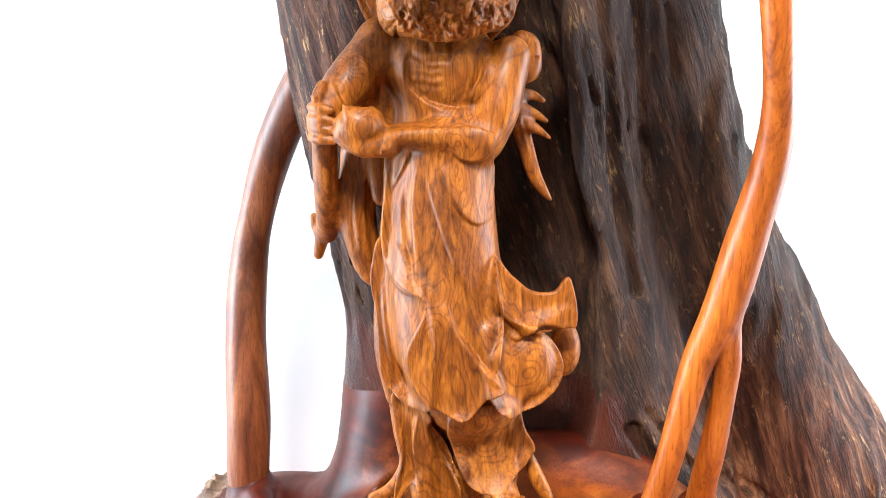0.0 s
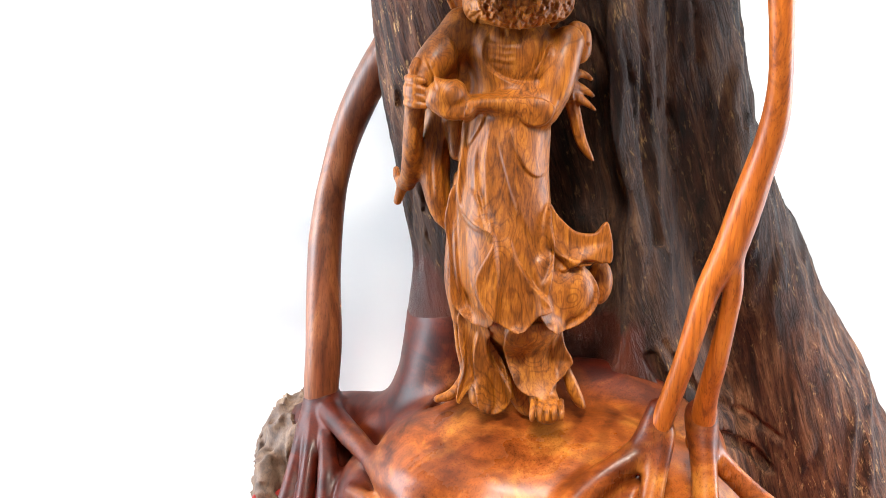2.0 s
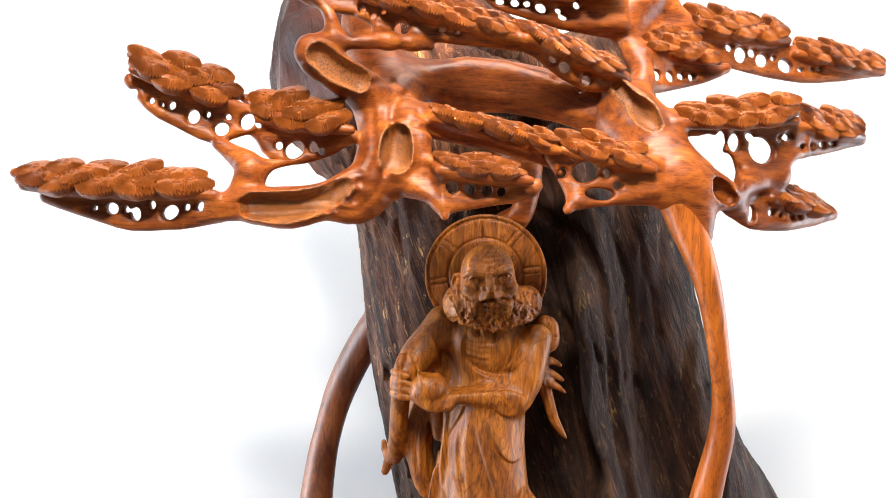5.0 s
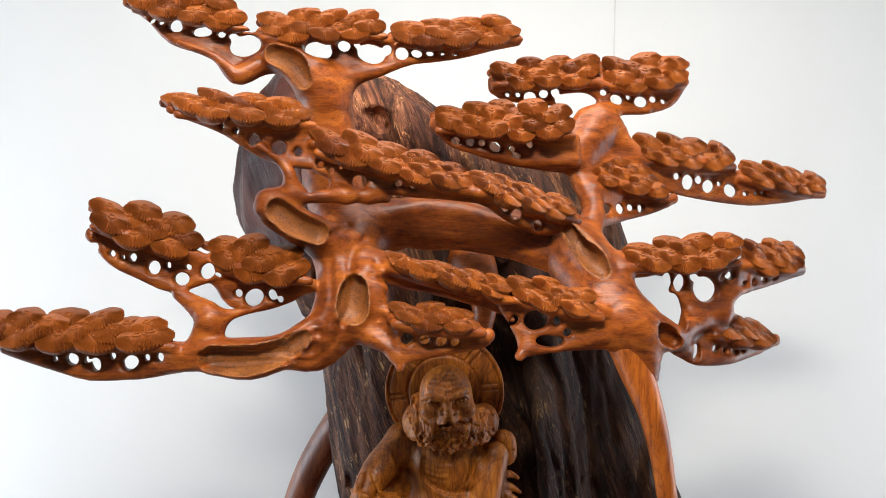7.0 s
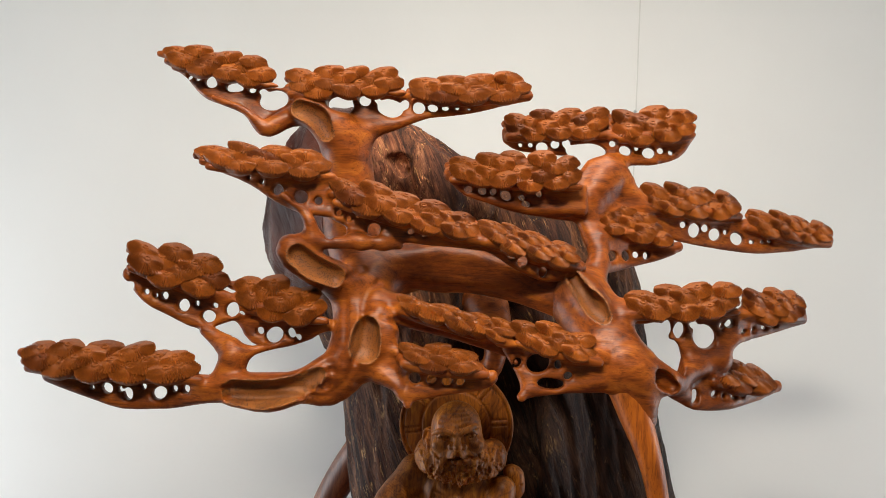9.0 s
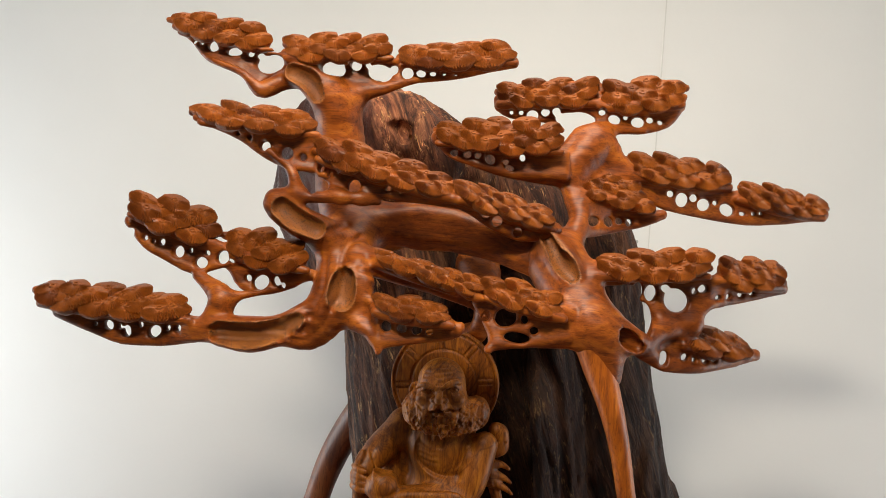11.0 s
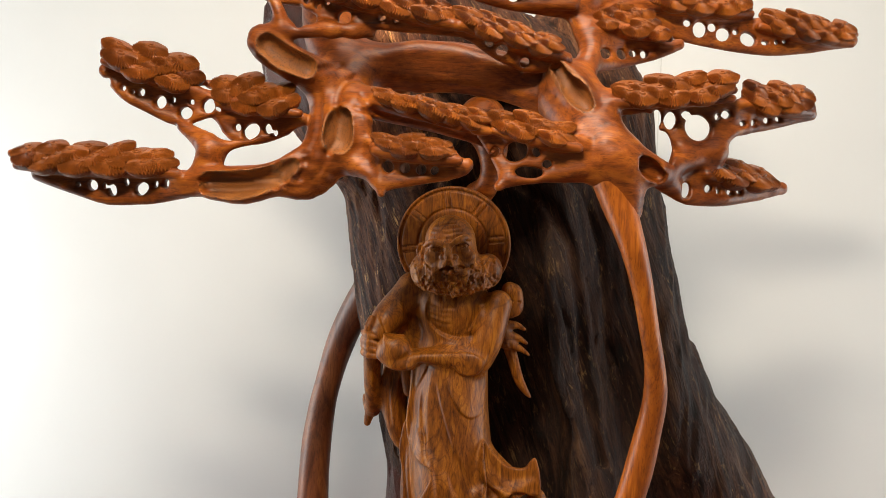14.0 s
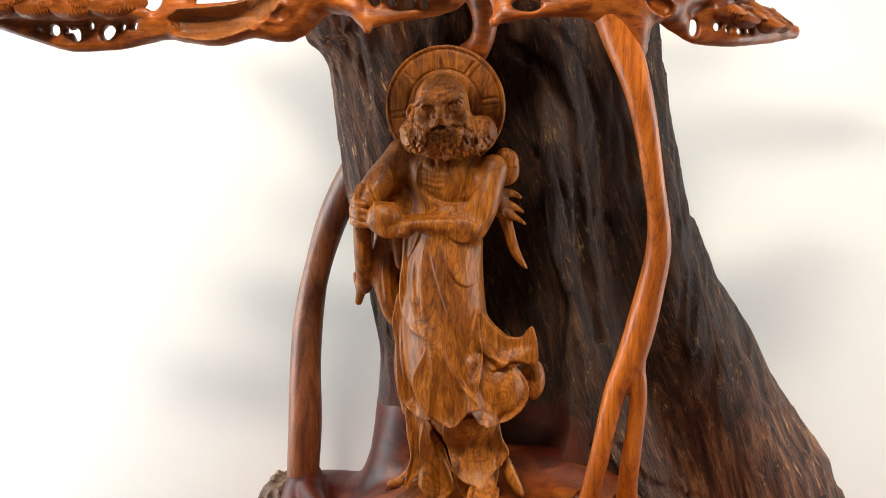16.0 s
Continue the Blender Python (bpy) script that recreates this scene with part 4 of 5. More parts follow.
left.tube([(-0.166, 0.98, 1.686, 0.034), (-0.081, 0.97, 1.66, 0.024), (0.008, 0.96, 1.636, 0.018), (0.083, 0.95, 1.604, 0.008), (0.118, 0.945, 1.583, 0.007)], 0.02)
left.tube([(-0.19, 1.1, 1.737, 0.061), (-0.09, 1.13, 1.768, 0.053), (0.016, 1.14, 1.784, 0.043), (0.124, 1.13, 1.774, 0.033), (0.205, 1.11, 1.743, 0.031), (0.264, 1.09, 1.709, 0.036)], 0.03)
left.tube([(-0.141, 0.93, 1.581, 0.015), (-0.136, 0.93, 1.635, 0.017), (-0.16, 0.94, 1.669, 0.017)], 0.02)
right.tube([(0.383, 0.985, 1.477, 0.032), (0.373, 0.985, 1.529, 0.045), (0.352, 0.985, 1.576, 0.054), (0.327, 1, 1.62, 0.046), (0.314, 1.03, 1.667, 0.039), (0.281, 1.08, 1.726, 0.041), (0.299, 1.11, 1.766, 0.028), (0.311, 1.14, 1.813, 0.024), (0.289, 1.18, 1.874, 0.02), (0.3, 1.21, 1.932, 0.033), (0.332, 1.23, 1.986, 0.039), (0.354, 1.25, 2.024, 0.025), (0.377, 1.25, 2.04, 0.017), (0.421, 1.25, 2.041, 0.01), (0.459, 1.25, 2.041, 0.007)], 0.025)
right.tube([(0.281, 1.19, 1.902, 0.016), (0.22, 1.16, 1.898, 0.011), (0.14, 1.14, 1.904, 0.008), (0.073, 1.13, 1.922, 0.006)], 0.02)
right.tube([(0.306, 1.13, 1.78, 0.018), (0.362, 1.18, 1.788, 0.015), (0.429, 1.2, 1.804, 0.009), (0.495, 1.21, 1.825, 0.007)], 0.02)
right.tube([(0.376, 0.985, 1.572, 0.043), (0.422, 0.99, 1.55, 0.03), (0.463, 1.01, 1.562, 0.024), (0.508, 1.04, 1.581, 0.024), (0.553, 1.06, 1.589, 0.027)], 0.02)
right.tube([(0.502, 1.04, 1.585, 0.021), (0.487, 1.04, 1.621, 0.016), (0.476, 1.04, 1.657, 0.011)], 0.02)
right.tube([(0.564, 1.06, 1.599, 0.022), (0.574, 1.07, 1.636, 0.016), (0.581, 1.08, 1.679, 0.014)], 0.02)
right.tube([(0.459, 1.01, 1.534, 0.024), (0.513, 1.04, 1.504, 0.011), (0.592, 1.07, 1.501, 0.009), (0.682, 1.14, 1.509, 0.008)], 0.02)
right.tube([(0.306, 0.97, 1.552, 0.024), (0.242, 0.95, 1.538, 0.012), (0.183, 0.94, 1.536, 0.011), (0.148, 0.94, 1.53, 0.009), (0.131, 0.93, 1.517, 0.009)], 0.02)
right.tube([(0.148, 0.94, 1.532, 0.008), (0.132, 0.94, 1.561, 0.007), (0.111, 0.945, 1.587, 0.006), (0.095, 0.95, 1.611, 0.007)], 0.02)
right.tube([(0.2, 0.94, 1.541, 0.007), (0.186, 0.94, 1.572, 0.007), (0.166, 0.95, 1.605, 0.009)], 0.02)
right.tube([(0.261, 1.1, 1.756, 0.026), (0.224, 1.1, 1.734, 0.021), (0.193, 1.11, 1.719, 0.018)], 0.02)
right.tube([(0.272, 1.19, 1.928, 0.024), (0.324, 1.22, 1.987, 0.047), (0.365, 1.23, 1.991, 0.036), (0.398, 1.23, 1.954, 0.023), (0.423, 1.24, 1.921, 0.012)], 0.03)
left.web([(-0.24, 1.075, 1.78, 1.715), (-0.109, 1.08, 1.81, 1.722), (-0.055, 1.085, 1.82, 1.712), (0.024, 1.09, 1.815, 1.714), (0.129, 1.09, 1.79, 1.698), (0.22, 1.08, 1.76, 1.67)], 0.03, 0.02)
right.tube([(0.235, 1.1, 1.735, 0.05), (0.262, 1.07, 1.7, 0.062), (0.298, 1.03, 1.64, 0.06), (0.327, 1.0, 1.585, 0.055)], 0.03)
right.web([(0.262, 1.2, 1.99, 1.9), (0.29, 1.215, 2.03, 1.88), (0.335, 1.225, 2.05, 1.885), (0.375, 1.23, 2.03, 1.9), (0.405, 1.235, 1.965, 1.915)], 0.02, 0.02)
left.web([(-0.639, 1.04, 2.19, 2.183), (-0.602, 1.04, 2.172, 2.151), (-0.555, 1.03, 2.158, 2.109), (-0.48, 1.03, 2.142, 2.086), (-0.442, 1.04, 2.14, 2.062), (-0.399, 1.05, 2.138, 2.064)])
left.web([(-0.399, 1.05, 2.131, 2.079), (-0.315, 1.06, 2.138, 2.066), (-0.237, 1.07, 2.144, 2.061), (-0.16, 1.08, 2.15, 2.069), (-0.118, 1.08, 2.146, 2.085), (-0.083, 1.09, 2.146, 2.096), (0.033, 1.1, 2.154, 2.12), (0.135, 1.12, 2.167, 2.152)])
left.web([(-0.482, 0.89, 1.961, 1.943), (-0.416, 0.9, 1.954, 1.918), (-0.369, 0.91, 1.95, 1.886), (-0.335, 0.92, 1.947, 1.87), (-0.288, 0.93, 1.946, 1.862), (-0.251, 0.94, 1.934, 1.861)])
left.web([(-0.247, 0.93, 1.903, 1.853), (-0.189, 0.94, 1.89, 1.833), (-0.09, 0.94, 1.866, 1.816), (-0.018, 0.95, 1.847, 1.812), (0.066, 0.96, 1.836, 1.804)])
left.web([(0.062, 0.96, 1.835, 1.803), (0.115, 0.99, 1.817, 1.772), (0.171, 1.02, 1.798, 1.752), (0.214, 1.04, 1.789, 1.753), (0.258, 1.06, 1.787, 1.772)])
right.web([(-0.035, 1.13, 1.982, 1.969), (0.004, 1.13, 1.971, 1.932), (0.072, 1.13, 1.969, 1.914), (0.138, 1.14, 1.967, 1.901), (0.27, 1.15, 1.97, 1.9)])
right.web([(0.103, 1.26, 2.103, 2.075), (0.132, 1.26, 2.097, 2.059), (0.21, 1.26, 2.101, 2.051), (0.337, 1.26, 2.108, 2.047)])
right.web([(0.335, 1.26, 2.108, 2.041), (0.444, 1.26, 2.114, 2.036), (0.513, 1.27, 2.119, 2.056), (0.547, 1.28, 2.126, 2.101)])
right.web([(0.318, 1.15, 1.86, 1.776), (0.388, 1.2, 1.855, 1.788), (0.455, 1.21, 1.847, 1.804), (0.512, 1.22, 1.845, 1.83)])
right.web([(0.43, 1.25, 1.938, 1.9), (0.527, 1.27, 1.932, 1.853), (0.632, 1.31, 1.928, 1.843), (0.737, 1.34, 1.909, 1.838), (0.84, 1.36, 1.889, 1.848), (0.936, 1.38, 1.881, 1.865)])
right.web([(0.367, 1.03, 1.695, 1.668), (0.415, 1.03, 1.696, 1.667), (0.443, 1.03, 1.695, 1.634), (0.479, 1.04, 1.694, 1.606), (0.566, 1.06, 1.7, 1.609), (0.598, 1.07, 1.702, 1.63), (0.627, 1.09, 1.704, 1.639)])
right.web([(0.615, 1.09, 1.7, 1.638), (0.692, 1.13, 1.692, 1.65), (0.784, 1.17, 1.69, 1.675)])
right.web([(0.46, 1.02, 1.557, 1.513), (0.506, 1.04, 1.558, 1.492), (0.592, 1.08, 1.555, 1.492), (0.684, 1.15, 1.538, 1.502), (0.739, 1.19, 1.533, 1.517)])
left.web([(-0.657, 0.91, 1.741, 1.72), (-0.619, 0.92, 1.726, 1.676), (-0.574, 0.93, 1.711, 1.65), (-0.519, 0.94, 1.697, 1.627), (-0.46, 0.95, 1.683, 1.644), (-0.438, 0.95, 1.678, 1.655)])
left.web([(-0.442, 0.96, 1.684, 1.637), (-0.417, 0.96, 1.676, 1.6), (-0.378, 0.96, 1.664, 1.592), (-0.327, 0.96, 1.658, 1.603), (-0.264, 0.95, 1.651, 1.632)])
left.web([(-0.81, 0.92, 1.539, 1.511), (-0.723, 0.92, 1.534, 1.483), (-0.658, 0.92, 1.533, 1.465), (-0.568, 0.92, 1.534, 1.469), (-0.498, 0.92, 1.534, 1.483)])
right.web([(0.104, 0.95, 1.629, 1.6), (0.132, 0.95, 1.625, 1.546), (0.15, 0.94, 1.624, 1.523), (0.215, 0.94, 1.621, 1.534), (0.291, 0.95, 1.615, 1.546)])
left.web([(-0.12, 0.92, 1.583, 1.542), (-0.096, 0.9, 1.581, 1.509), (-0.039, 0.91, 1.579, 1.517), (0.054, 0.915, 1.574, 1.534), (0.071, 0.915, 1.568, 1.549)])
left.hollow([(-0.427, 0.89, 1.509, 0.023), (-0.366, 0.884, 1.508, 0.026), (-0.307, 0.887, 1.524, 0.021), (-0.268, 0.892, 1.548, 0.015)], 0.004)
left.hollow([(-0.182, 0.917, 1.602, 0.029), (-0.18, 0.922, 1.632, 0.026), (-0.174, 0.932, 1.65, 0.014)], 0.004)
left.hollow([(-0.321, 0.907, 1.779, 0.02), (-0.29, 0.912, 1.757, 0.022), (-0.25, 0.927, 1.74, 0.019)], 0.004)
left.hollow([(-0.352, 1.012, 2.088, 0.018), (-0.318, 1.022, 2.074, 0.022), (-0.296, 1.032, 2.042, 0.017)], 0.004)
right.hollow([(0.238, 1.035, 1.757, 0.015), (0.258, 1.022, 1.73, 0.022), (0.28, 0.99, 1.7, 0.022), (0.295, 0.98, 1.68, 0.015)], 0.004)
right.hollow([(0.386, 0.967, 1.574, 0.018), (0.416, 0.967, 1.559, 0.02), (0.439, 0.977, 1.546, 0.014)], 0.004)
left.drill(1.03, [(-0.597, 2.153, 0.005, 0.005), (-0.579, 2.15, 0.006, 0.006), (-0.549, 2.141, 0.013, 0.013), (-0.497, 2.132, 0.019, 0.011), (-0.461, 2.13, 0.008, 0.008), (-0.441, 2.128, 0.008, 0.006), (-0.417, 2.111, 0.029, 0.021)])
left.drill(1.07, [(-0.275, 2.11, 0.026, 0.019), (-0.224, 2.123, 0.012, 0.012), (-0.17, 2.111, 0.026, 0.019), (-0.256, 2.126, 0.005, 0.005), (-0.199, 2.128, 0.005, 0.006), (-0.137, 2.12, 0.008, 0.008), (-0.106, 2.114, 0.012, 0.01), (-0.075, 2.116, 0.009, 0.008), (-0.048, 2.117, 0.008, 0.006), (-0.022, 2.117, 0.006, 0.005), (0.004, 2.117, 0.006, 0.004)])
left.drill(0.92, [(-0.42, 1.928, 0.006, 0.006), (-0.395, 1.92, 0.007, 0.007), (-0.367, 1.906, 0.012, 0.011), (-0.324, 1.895, 0.013, 0.014), (-0.29, 1.889, 0.008, 0.008), (-0.248, 1.866, 0.008, 0.008)])
left.drill(0.95, [(-0.228, 1.856, 0.008, 0.008), (-0.21, 1.864, 0.007, 0.007), (-0.177, 1.837, 0.017, 0.014), (-0.103, 1.836, 0.008, 0.008), (-0.076, 1.832, 0.007, 0.007), (-0.263, 1.819, 0.01, 0.007)])
left.drill(1, [(0.102, 1.796, 0.007, 0.007), (0.127, 1.785, 0.011, 0.012), (0.172, 1.765, 0.011, 0.012), (0.145, 1.801, 0.006, 0.006)])
right.drill(1.14, [(0.011, 1.944, 0.008, 0.008), (0.042, 1.942, 0.009, 0.009), (0.067, 1.941, 0.008, 0.008), (0.096, 1.934, 0.012, 0.013), (0.132, 1.931, 0.008, 0.008), (0.142, 1.917, 0.013, 0.008), (0.17, 1.943, 0.008, 0.009)])
right.drill(1.26, [(0.133, 2.069, 0.007, 0.007), (0.157, 2.07, 0.007, 0.007), (0.185, 2.065, 0.014, 0.013), (0.217, 2.074, 0.009, 0.009), (0.244, 2.078, 0.009, 0.009), (0.294, 2.061, 0.048, 0.019), (0.355, 2.081, 0.009, 0.009), (0.386, 2.065, 0.014, 0.014), (0.413, 2.072, 0.007, 0.007), (0.443, 2.062, 0.016, 0.014), (0.472, 2.069, 0.009, 0.009), (0.497, 2.065, 0.007, 0.007)])
right.drill(1.2, [(0.345, 1.808, 0.014, 0.012), (0.382, 1.81, 0.011, 0.011), (0.408, 1.814, 0.008, 0.008), (0.432, 1.813, 0.007, 0.008)])
right.drill(1.31, [(0.535, 1.893, 0.009, 0.009), (0.566, 1.882, 0.016, 0.016), (0.596, 1.888, 0.009, 0.01), (0.624, 1.874, 0.016, 0.016), (0.653, 1.881, 0.007, 0.007), (0.685, 1.866, 0.02, 0.016), (0.726, 1.86, 0.012, 0.007), (0.753, 1.862, 0.007, 0.007), (0.772, 1.865, 0.007, 0.007)])
right.drill(1.06, [(0.439, 1.66, 0.008, 0.013), (0.466, 1.655, 0.01, 0.017), (0.525, 1.642, 0.029, 0.024), (0.45, 1.594, 0.023, 0.038), (0.416, 1.636, 0.028, 0.031), (0.499, 1.668, 0.008, 0.006), (0.563, 1.666, 0.006, 0.008), (0.582, 1.672, 0.01, 0.01)])
right.drill(1.12, [(0.619, 1.655, 0.008, 0.007), (0.644, 1.658, 0.007, 0.008), (0.675, 1.665, 0.007, 0.007), (0.702, 1.669, 0.005, 0.005)])
right.drill(1.06, [(0.504, 1.517, 0.01, 0.014), (0.552, 1.521, 0.009, 0.01), (0.574, 1.515, 0.006, 0.008), (0.6, 1.515, 0.008, 0.008), (0.622, 1.517, 0.006, 0.006)])
left.drill(0.93, [(-0.649, 1.706, 0.007, 0.007), (-0.621, 1.693, 0.007, 0.007), (-0.603, 1.687, 0.005, 0.006), (-0.587, 1.687, 0.008, 0.008), (-0.551, 1.669, 0.013, 0.013), (-0.525, 1.674, 0.006, 0.007), (-0.502, 1.649, 0.014, 0.014), (-0.49, 1.671, 0.007, 0.007), (-0.456, 1.664, 0.016, 0.015), (-0.436, 1.658, 0.006, 0.006)])
left.drill(0.96, [(-0.401, 1.623, 0.007, 0.007), (-0.372, 1.615, 0.017, 0.016), (-0.338, 1.621, 0.008, 0.01), (-0.322, 1.613, 0.006, 0.006)])
left.drill(0.92, [(-0.72, 1.5, 0.007, 0.006), (-0.69, 1.5, 0.012, 0.012), (-0.664, 1.499, 0.006, 0.007), (-0.647, 1.491, 0.011, 0.012), (-0.617, 1.508, 0.006, 0.008), (-0.585, 1.495, 0.015, 0.013), (-0.555, 1.505, 0.006, 0.007), (-0.53, 1.506, 0.009, 0.009)])
right.drill(0.945, [(0.162, 1.585, 0.02, 0.02), (0.188, 1.545, 0.026, 0.011), (0.201, 1.584, 0.007, 0.008), (0.222, 1.562, 0.01, 0.007), (0.121, 1.583, 0.007, 0.008)])
left.drill(0.91, [(-0.081, 1.55, 0.01, 0.012), (-0.049, 1.548, 0.009, 0.009), (-0.018, 1.546, 0.009, 0.009), (0.008, 1.545, 0.007, 0.007)])


flute(left, [(-0.171, 1.1, 1.758, 0.059), (-0.208, 1.03, 1.702, 0.058), (-0.201, 0.97, 1.628, 0.056), (-0.221, 0.95, 1.561, 0.049), (-0.252, 0.94, 1.514, 0.034), (-0.305, 0.92, 1.517, 0.029), (-0.376, 0.91, 1.514, 0.031), (-0.45, 0.91, 1.511, 0.029), (-0.512, 0.91, 1.497, 0.019), (-0.573, 0.92, 1.481, 0.011)], 0)
flute(left, [(-0.303, 0.91, 1.537, 0.017), (-0.266, 0.92, 1.563, 0.018), (-0.232, 0.93, 1.57, 0.017)], 3)
flute(left, [(-0.199, 0.92, 1.809, 0.011), (-0.221, 0.93, 1.833, 0.007), (-0.213, 0.94, 1.858, 0.006)], 6)
flute(left, [(-0.261, 1.08, 2.027, 0.045), (-0.21, 1.08, 2.063, 0.024), (-0.158, 1.08, 2.075, 0.014), (-0.116, 1.08, 2.089, 0.01), (-0.093, 1.08, 2.095, 0.006)], 9)
flute(left, [(-0.166, 0.98, 1.686, 0.034), (-0.081, 0.97, 1.66, 0.024), (0.008, 0.96, 1.636, 0.018), (0.083, 0.95, 1.604, 0.008), (0.118, 0.945, 1.583, 0.007)], 12)
for bough in (left, right):
    bough.rough(0.003, (9, 12, 12), 0.02, 4.0)
    bough.rough(0.0004, (16, 40, 40), 0.02, 6.0, ridged=True)
left_bough = solid("west_bough", left, bough_wood, carving, "polished orange-brown pine bough pierced with round holes")
right_bough = solid("east_bough", right, bough_wood, carving, "polished orange-brown pine bough pierced with round holes")
inlay(left_bough, [[(-0.427, 0.89, 1.509, 0.023), (-0.366, 0.884, 1.508, 0.026), (-0.307, 0.887, 1.524, 0.021), (-0.268, 0.892, 1.548, 0.015)],
    [(-0.182, 0.917, 1.602, 0.029), (-0.18, 0.922, 1.632, 0.026), (-0.174, 0.932, 1.65, 0.014)],
    [(-0.321, 0.907, 1.779, 0.02), (-0.29, 0.912, 1.757, 0.022), (-0.25, 0.927, 1.74, 0.019)],
    [(-0.352, 1.012, 2.088, 0.018), (-0.318, 1.022, 2.074, 0.022), (-0.296, 1.032, 2.042, 0.017)]], pore_wood, 0.0035)
inlay(right_bough, [[(0.238, 1.035, 1.757, 0.015), (0.258, 1.022, 1.73, 0.022), (0.28, 0.99, 1.7, 0.022), (0.295, 0.98, 1.68, 0.015)]], pore_wood, 0.0035)


def fan_mesh(seed):
    """One needle fan: a shallow umbrella with radial pleats along its front, a toothed rim, a thick cut edge and a small ring on top."""
    rnd = random.Random(seed)
    teeth, seg, rings = 34 + 2 * seed, 4, (0.09, 0.13, 0.17, 0.22, 0.42, 0.72, 1.0)
    total = teeth * seg
    bm = bmesh.new()
    lean, dome = rnd.uniform(-0.1, 0.1), rnd.uniform(0.055, 0.08)
    back = 0.1
    centre = bm.verts.new((0, -back, dome - 0.02))
    loops = []
    for r in rings:
        ring = []
        for i in range(total):
            a = 2 * math.pi * i / total
            x, y = math.cos(a), math.sin(a)
            frontal = max(0.0, min(1.0, (y + 0.55) / 0.4))
            valley = (1.0, 0.45, 0.0, 0.45)[i % seg]
            rr = r * (1 - 0.018 * (1 - valley) * frontal * (r > 0.75)) * (1 + 0.035 * math.sin(3 * a + seed) + 0.02 * math.sin(7 * a + 2 * seed))
            cut = min(1.0, max(0.0, (r - 0.3) * 2.2))
            z = dome * (1 - r ** 1.25) - 0.1 * frontal * (1 - valley) * cut + lean * x * r * 0.3
            z += {0.09: -0.012, 0.13: 0.022, 0.17: 0.022, 0.22: -0.015}.get(r, 0)
            ring.append(bm.verts.new((0.5 * rr * x, 0.5 * rr * y - back * (1 - r), z)))
        loops.append(ring)
    rim = loops[-1]
    for drop, shrink, tooth in ((0.03, 1.0, 0.7), (0.1, 0.96, 0.0), (0.22, 0.8, 0.0), (0.32, 0.5, 0.0)):
        loops.append([bm.verts.new((v.co.x * shrink, v.co.y * shrink, lean * v.co.x * 0.6 + tooth * v.co.z - drop)) for v in rim])
    for i in range(total):
        j = (i + 1) % total
        bm.faces.new((centre, loops[0][i], loops[0][j]))
        for p, q in zip(loops, loops[1:]):
            bm.faces.new((p[i], q[i], q[j], p[j]))
    me = bpy.data.meshes.new("needle_fan")
    bm.to_mesh(me)
    bm.free()
    me.materials.append(fan_wood)
    return me


fan_kinds = [fan_mesh(s) for s in range(4)]
for field, m in fans:
    fan = new("needle_fan", random.choice(fan_kinds))
    fan.parent = left_bough if field is left else right_bough
    fan.matrix_basis = m

# ---- the figure and its halo ----
st = Field((-0.3, 1.13, 0.36), (0.32, 1.52, 1.5), 0.0027)
st.tube([(0.031, 1.34, 1.194, 0.067), (0.017, 1.335, 1.084, 0.086), (0.015, 1.325, 0.966, 0.092), (0.021, 1.315, 0.834, 0.101), (0.037, 1.305, 0.727, 0.106), (0.06, 1.3, 0.646, 0.093)], 0.03)
st.tube([(0.078, 1.34, 0.632, 0.079), (0.081, 1.345, 0.55, 0.072), (0.09, 1.335, 0.474, 0.069), (0.102, 1.32, 0.423, 0.05)], 0.03)
st.tube([(-0.024, 1.34, 0.615, 0.047), (-0.024, 1.335, 0.501, 0.037), (-0.02, 1.31, 0.425, 0.03)], 0.02)
st.tube([(0.098, 1.29, 0.828, 0.044), (0.163, 1.275, 0.791, 0.032), (0.205, 1.26, 0.799, 0.019), (0.225, 1.255, 0.809, 0.009)], 0.02)
st.ball((0.147, 1.275, 0.705), (0.064, 0.045, 0.064), 0.03)
st.ball((0.236, 1.31, 0.709), (0.029, 0.025, 0.052), 0.02)
st.ball((0.015, 1.275, 0.723), (0.064, 0.04, 0.102), 0.03, -12)
st.tube([(-0.083, 1.35, 0.933, 0.016), (-0.091, 1.345, 0.81, 0.02), (-0.09, 1.34, 0.7, 0.024), (-0.072, 1.335, 0.609, 0.022)], 0.02)
st.ball((0.016, 1.32, 1.208), (0.094, 0.075, 0.081), 0.03)
st.tube([(0.029, 1.34, 1.246, 0.052), (-0.087, 1.34, 1.252, 0.039)], 0.03)
st.tube([(-0.091, 1.33, 1.247, 0.041), (-0.15, 1.31, 1.18, 0.038), (-0.182, 1.27, 1.125, 0.028)], 0.02)
st.tube([(0.126, 1.29, 1.227, 0.034), (0.108, 1.27, 1.143, 0.033), (0.083, 1.275, 1.09, 0.034)], 0.02)
st.tube([(0.084, 1.27, 1.103, 0.025), (0.007, 1.25, 1.103, 0.022), (-0.061, 1.235, 1.104, 0.017), (-0.104, 1.23, 1.091, 0.02)], 0.02)
st.ball((-0.119, 1.235, 1.12), (0.041, 0.042, 0.036), 0.008)
st.ball((-0.118, 1.235, 1.152), (0.028, 0.03, 0.011), 0.004, cut=True)
st.tube([(-0.147, 1.225, 1.103, 0.015), (-0.116, 1.215, 1.085, 0.015), (-0.077, 1.225, 1.085, 0.015)], 0.01)
st.tube([(-0.202, 1.265, 1.148, 0.007), (-0.185, 1.245, 1.146, 0.009), (-0.164, 1.24, 1.143, 0.007)], 0.004)
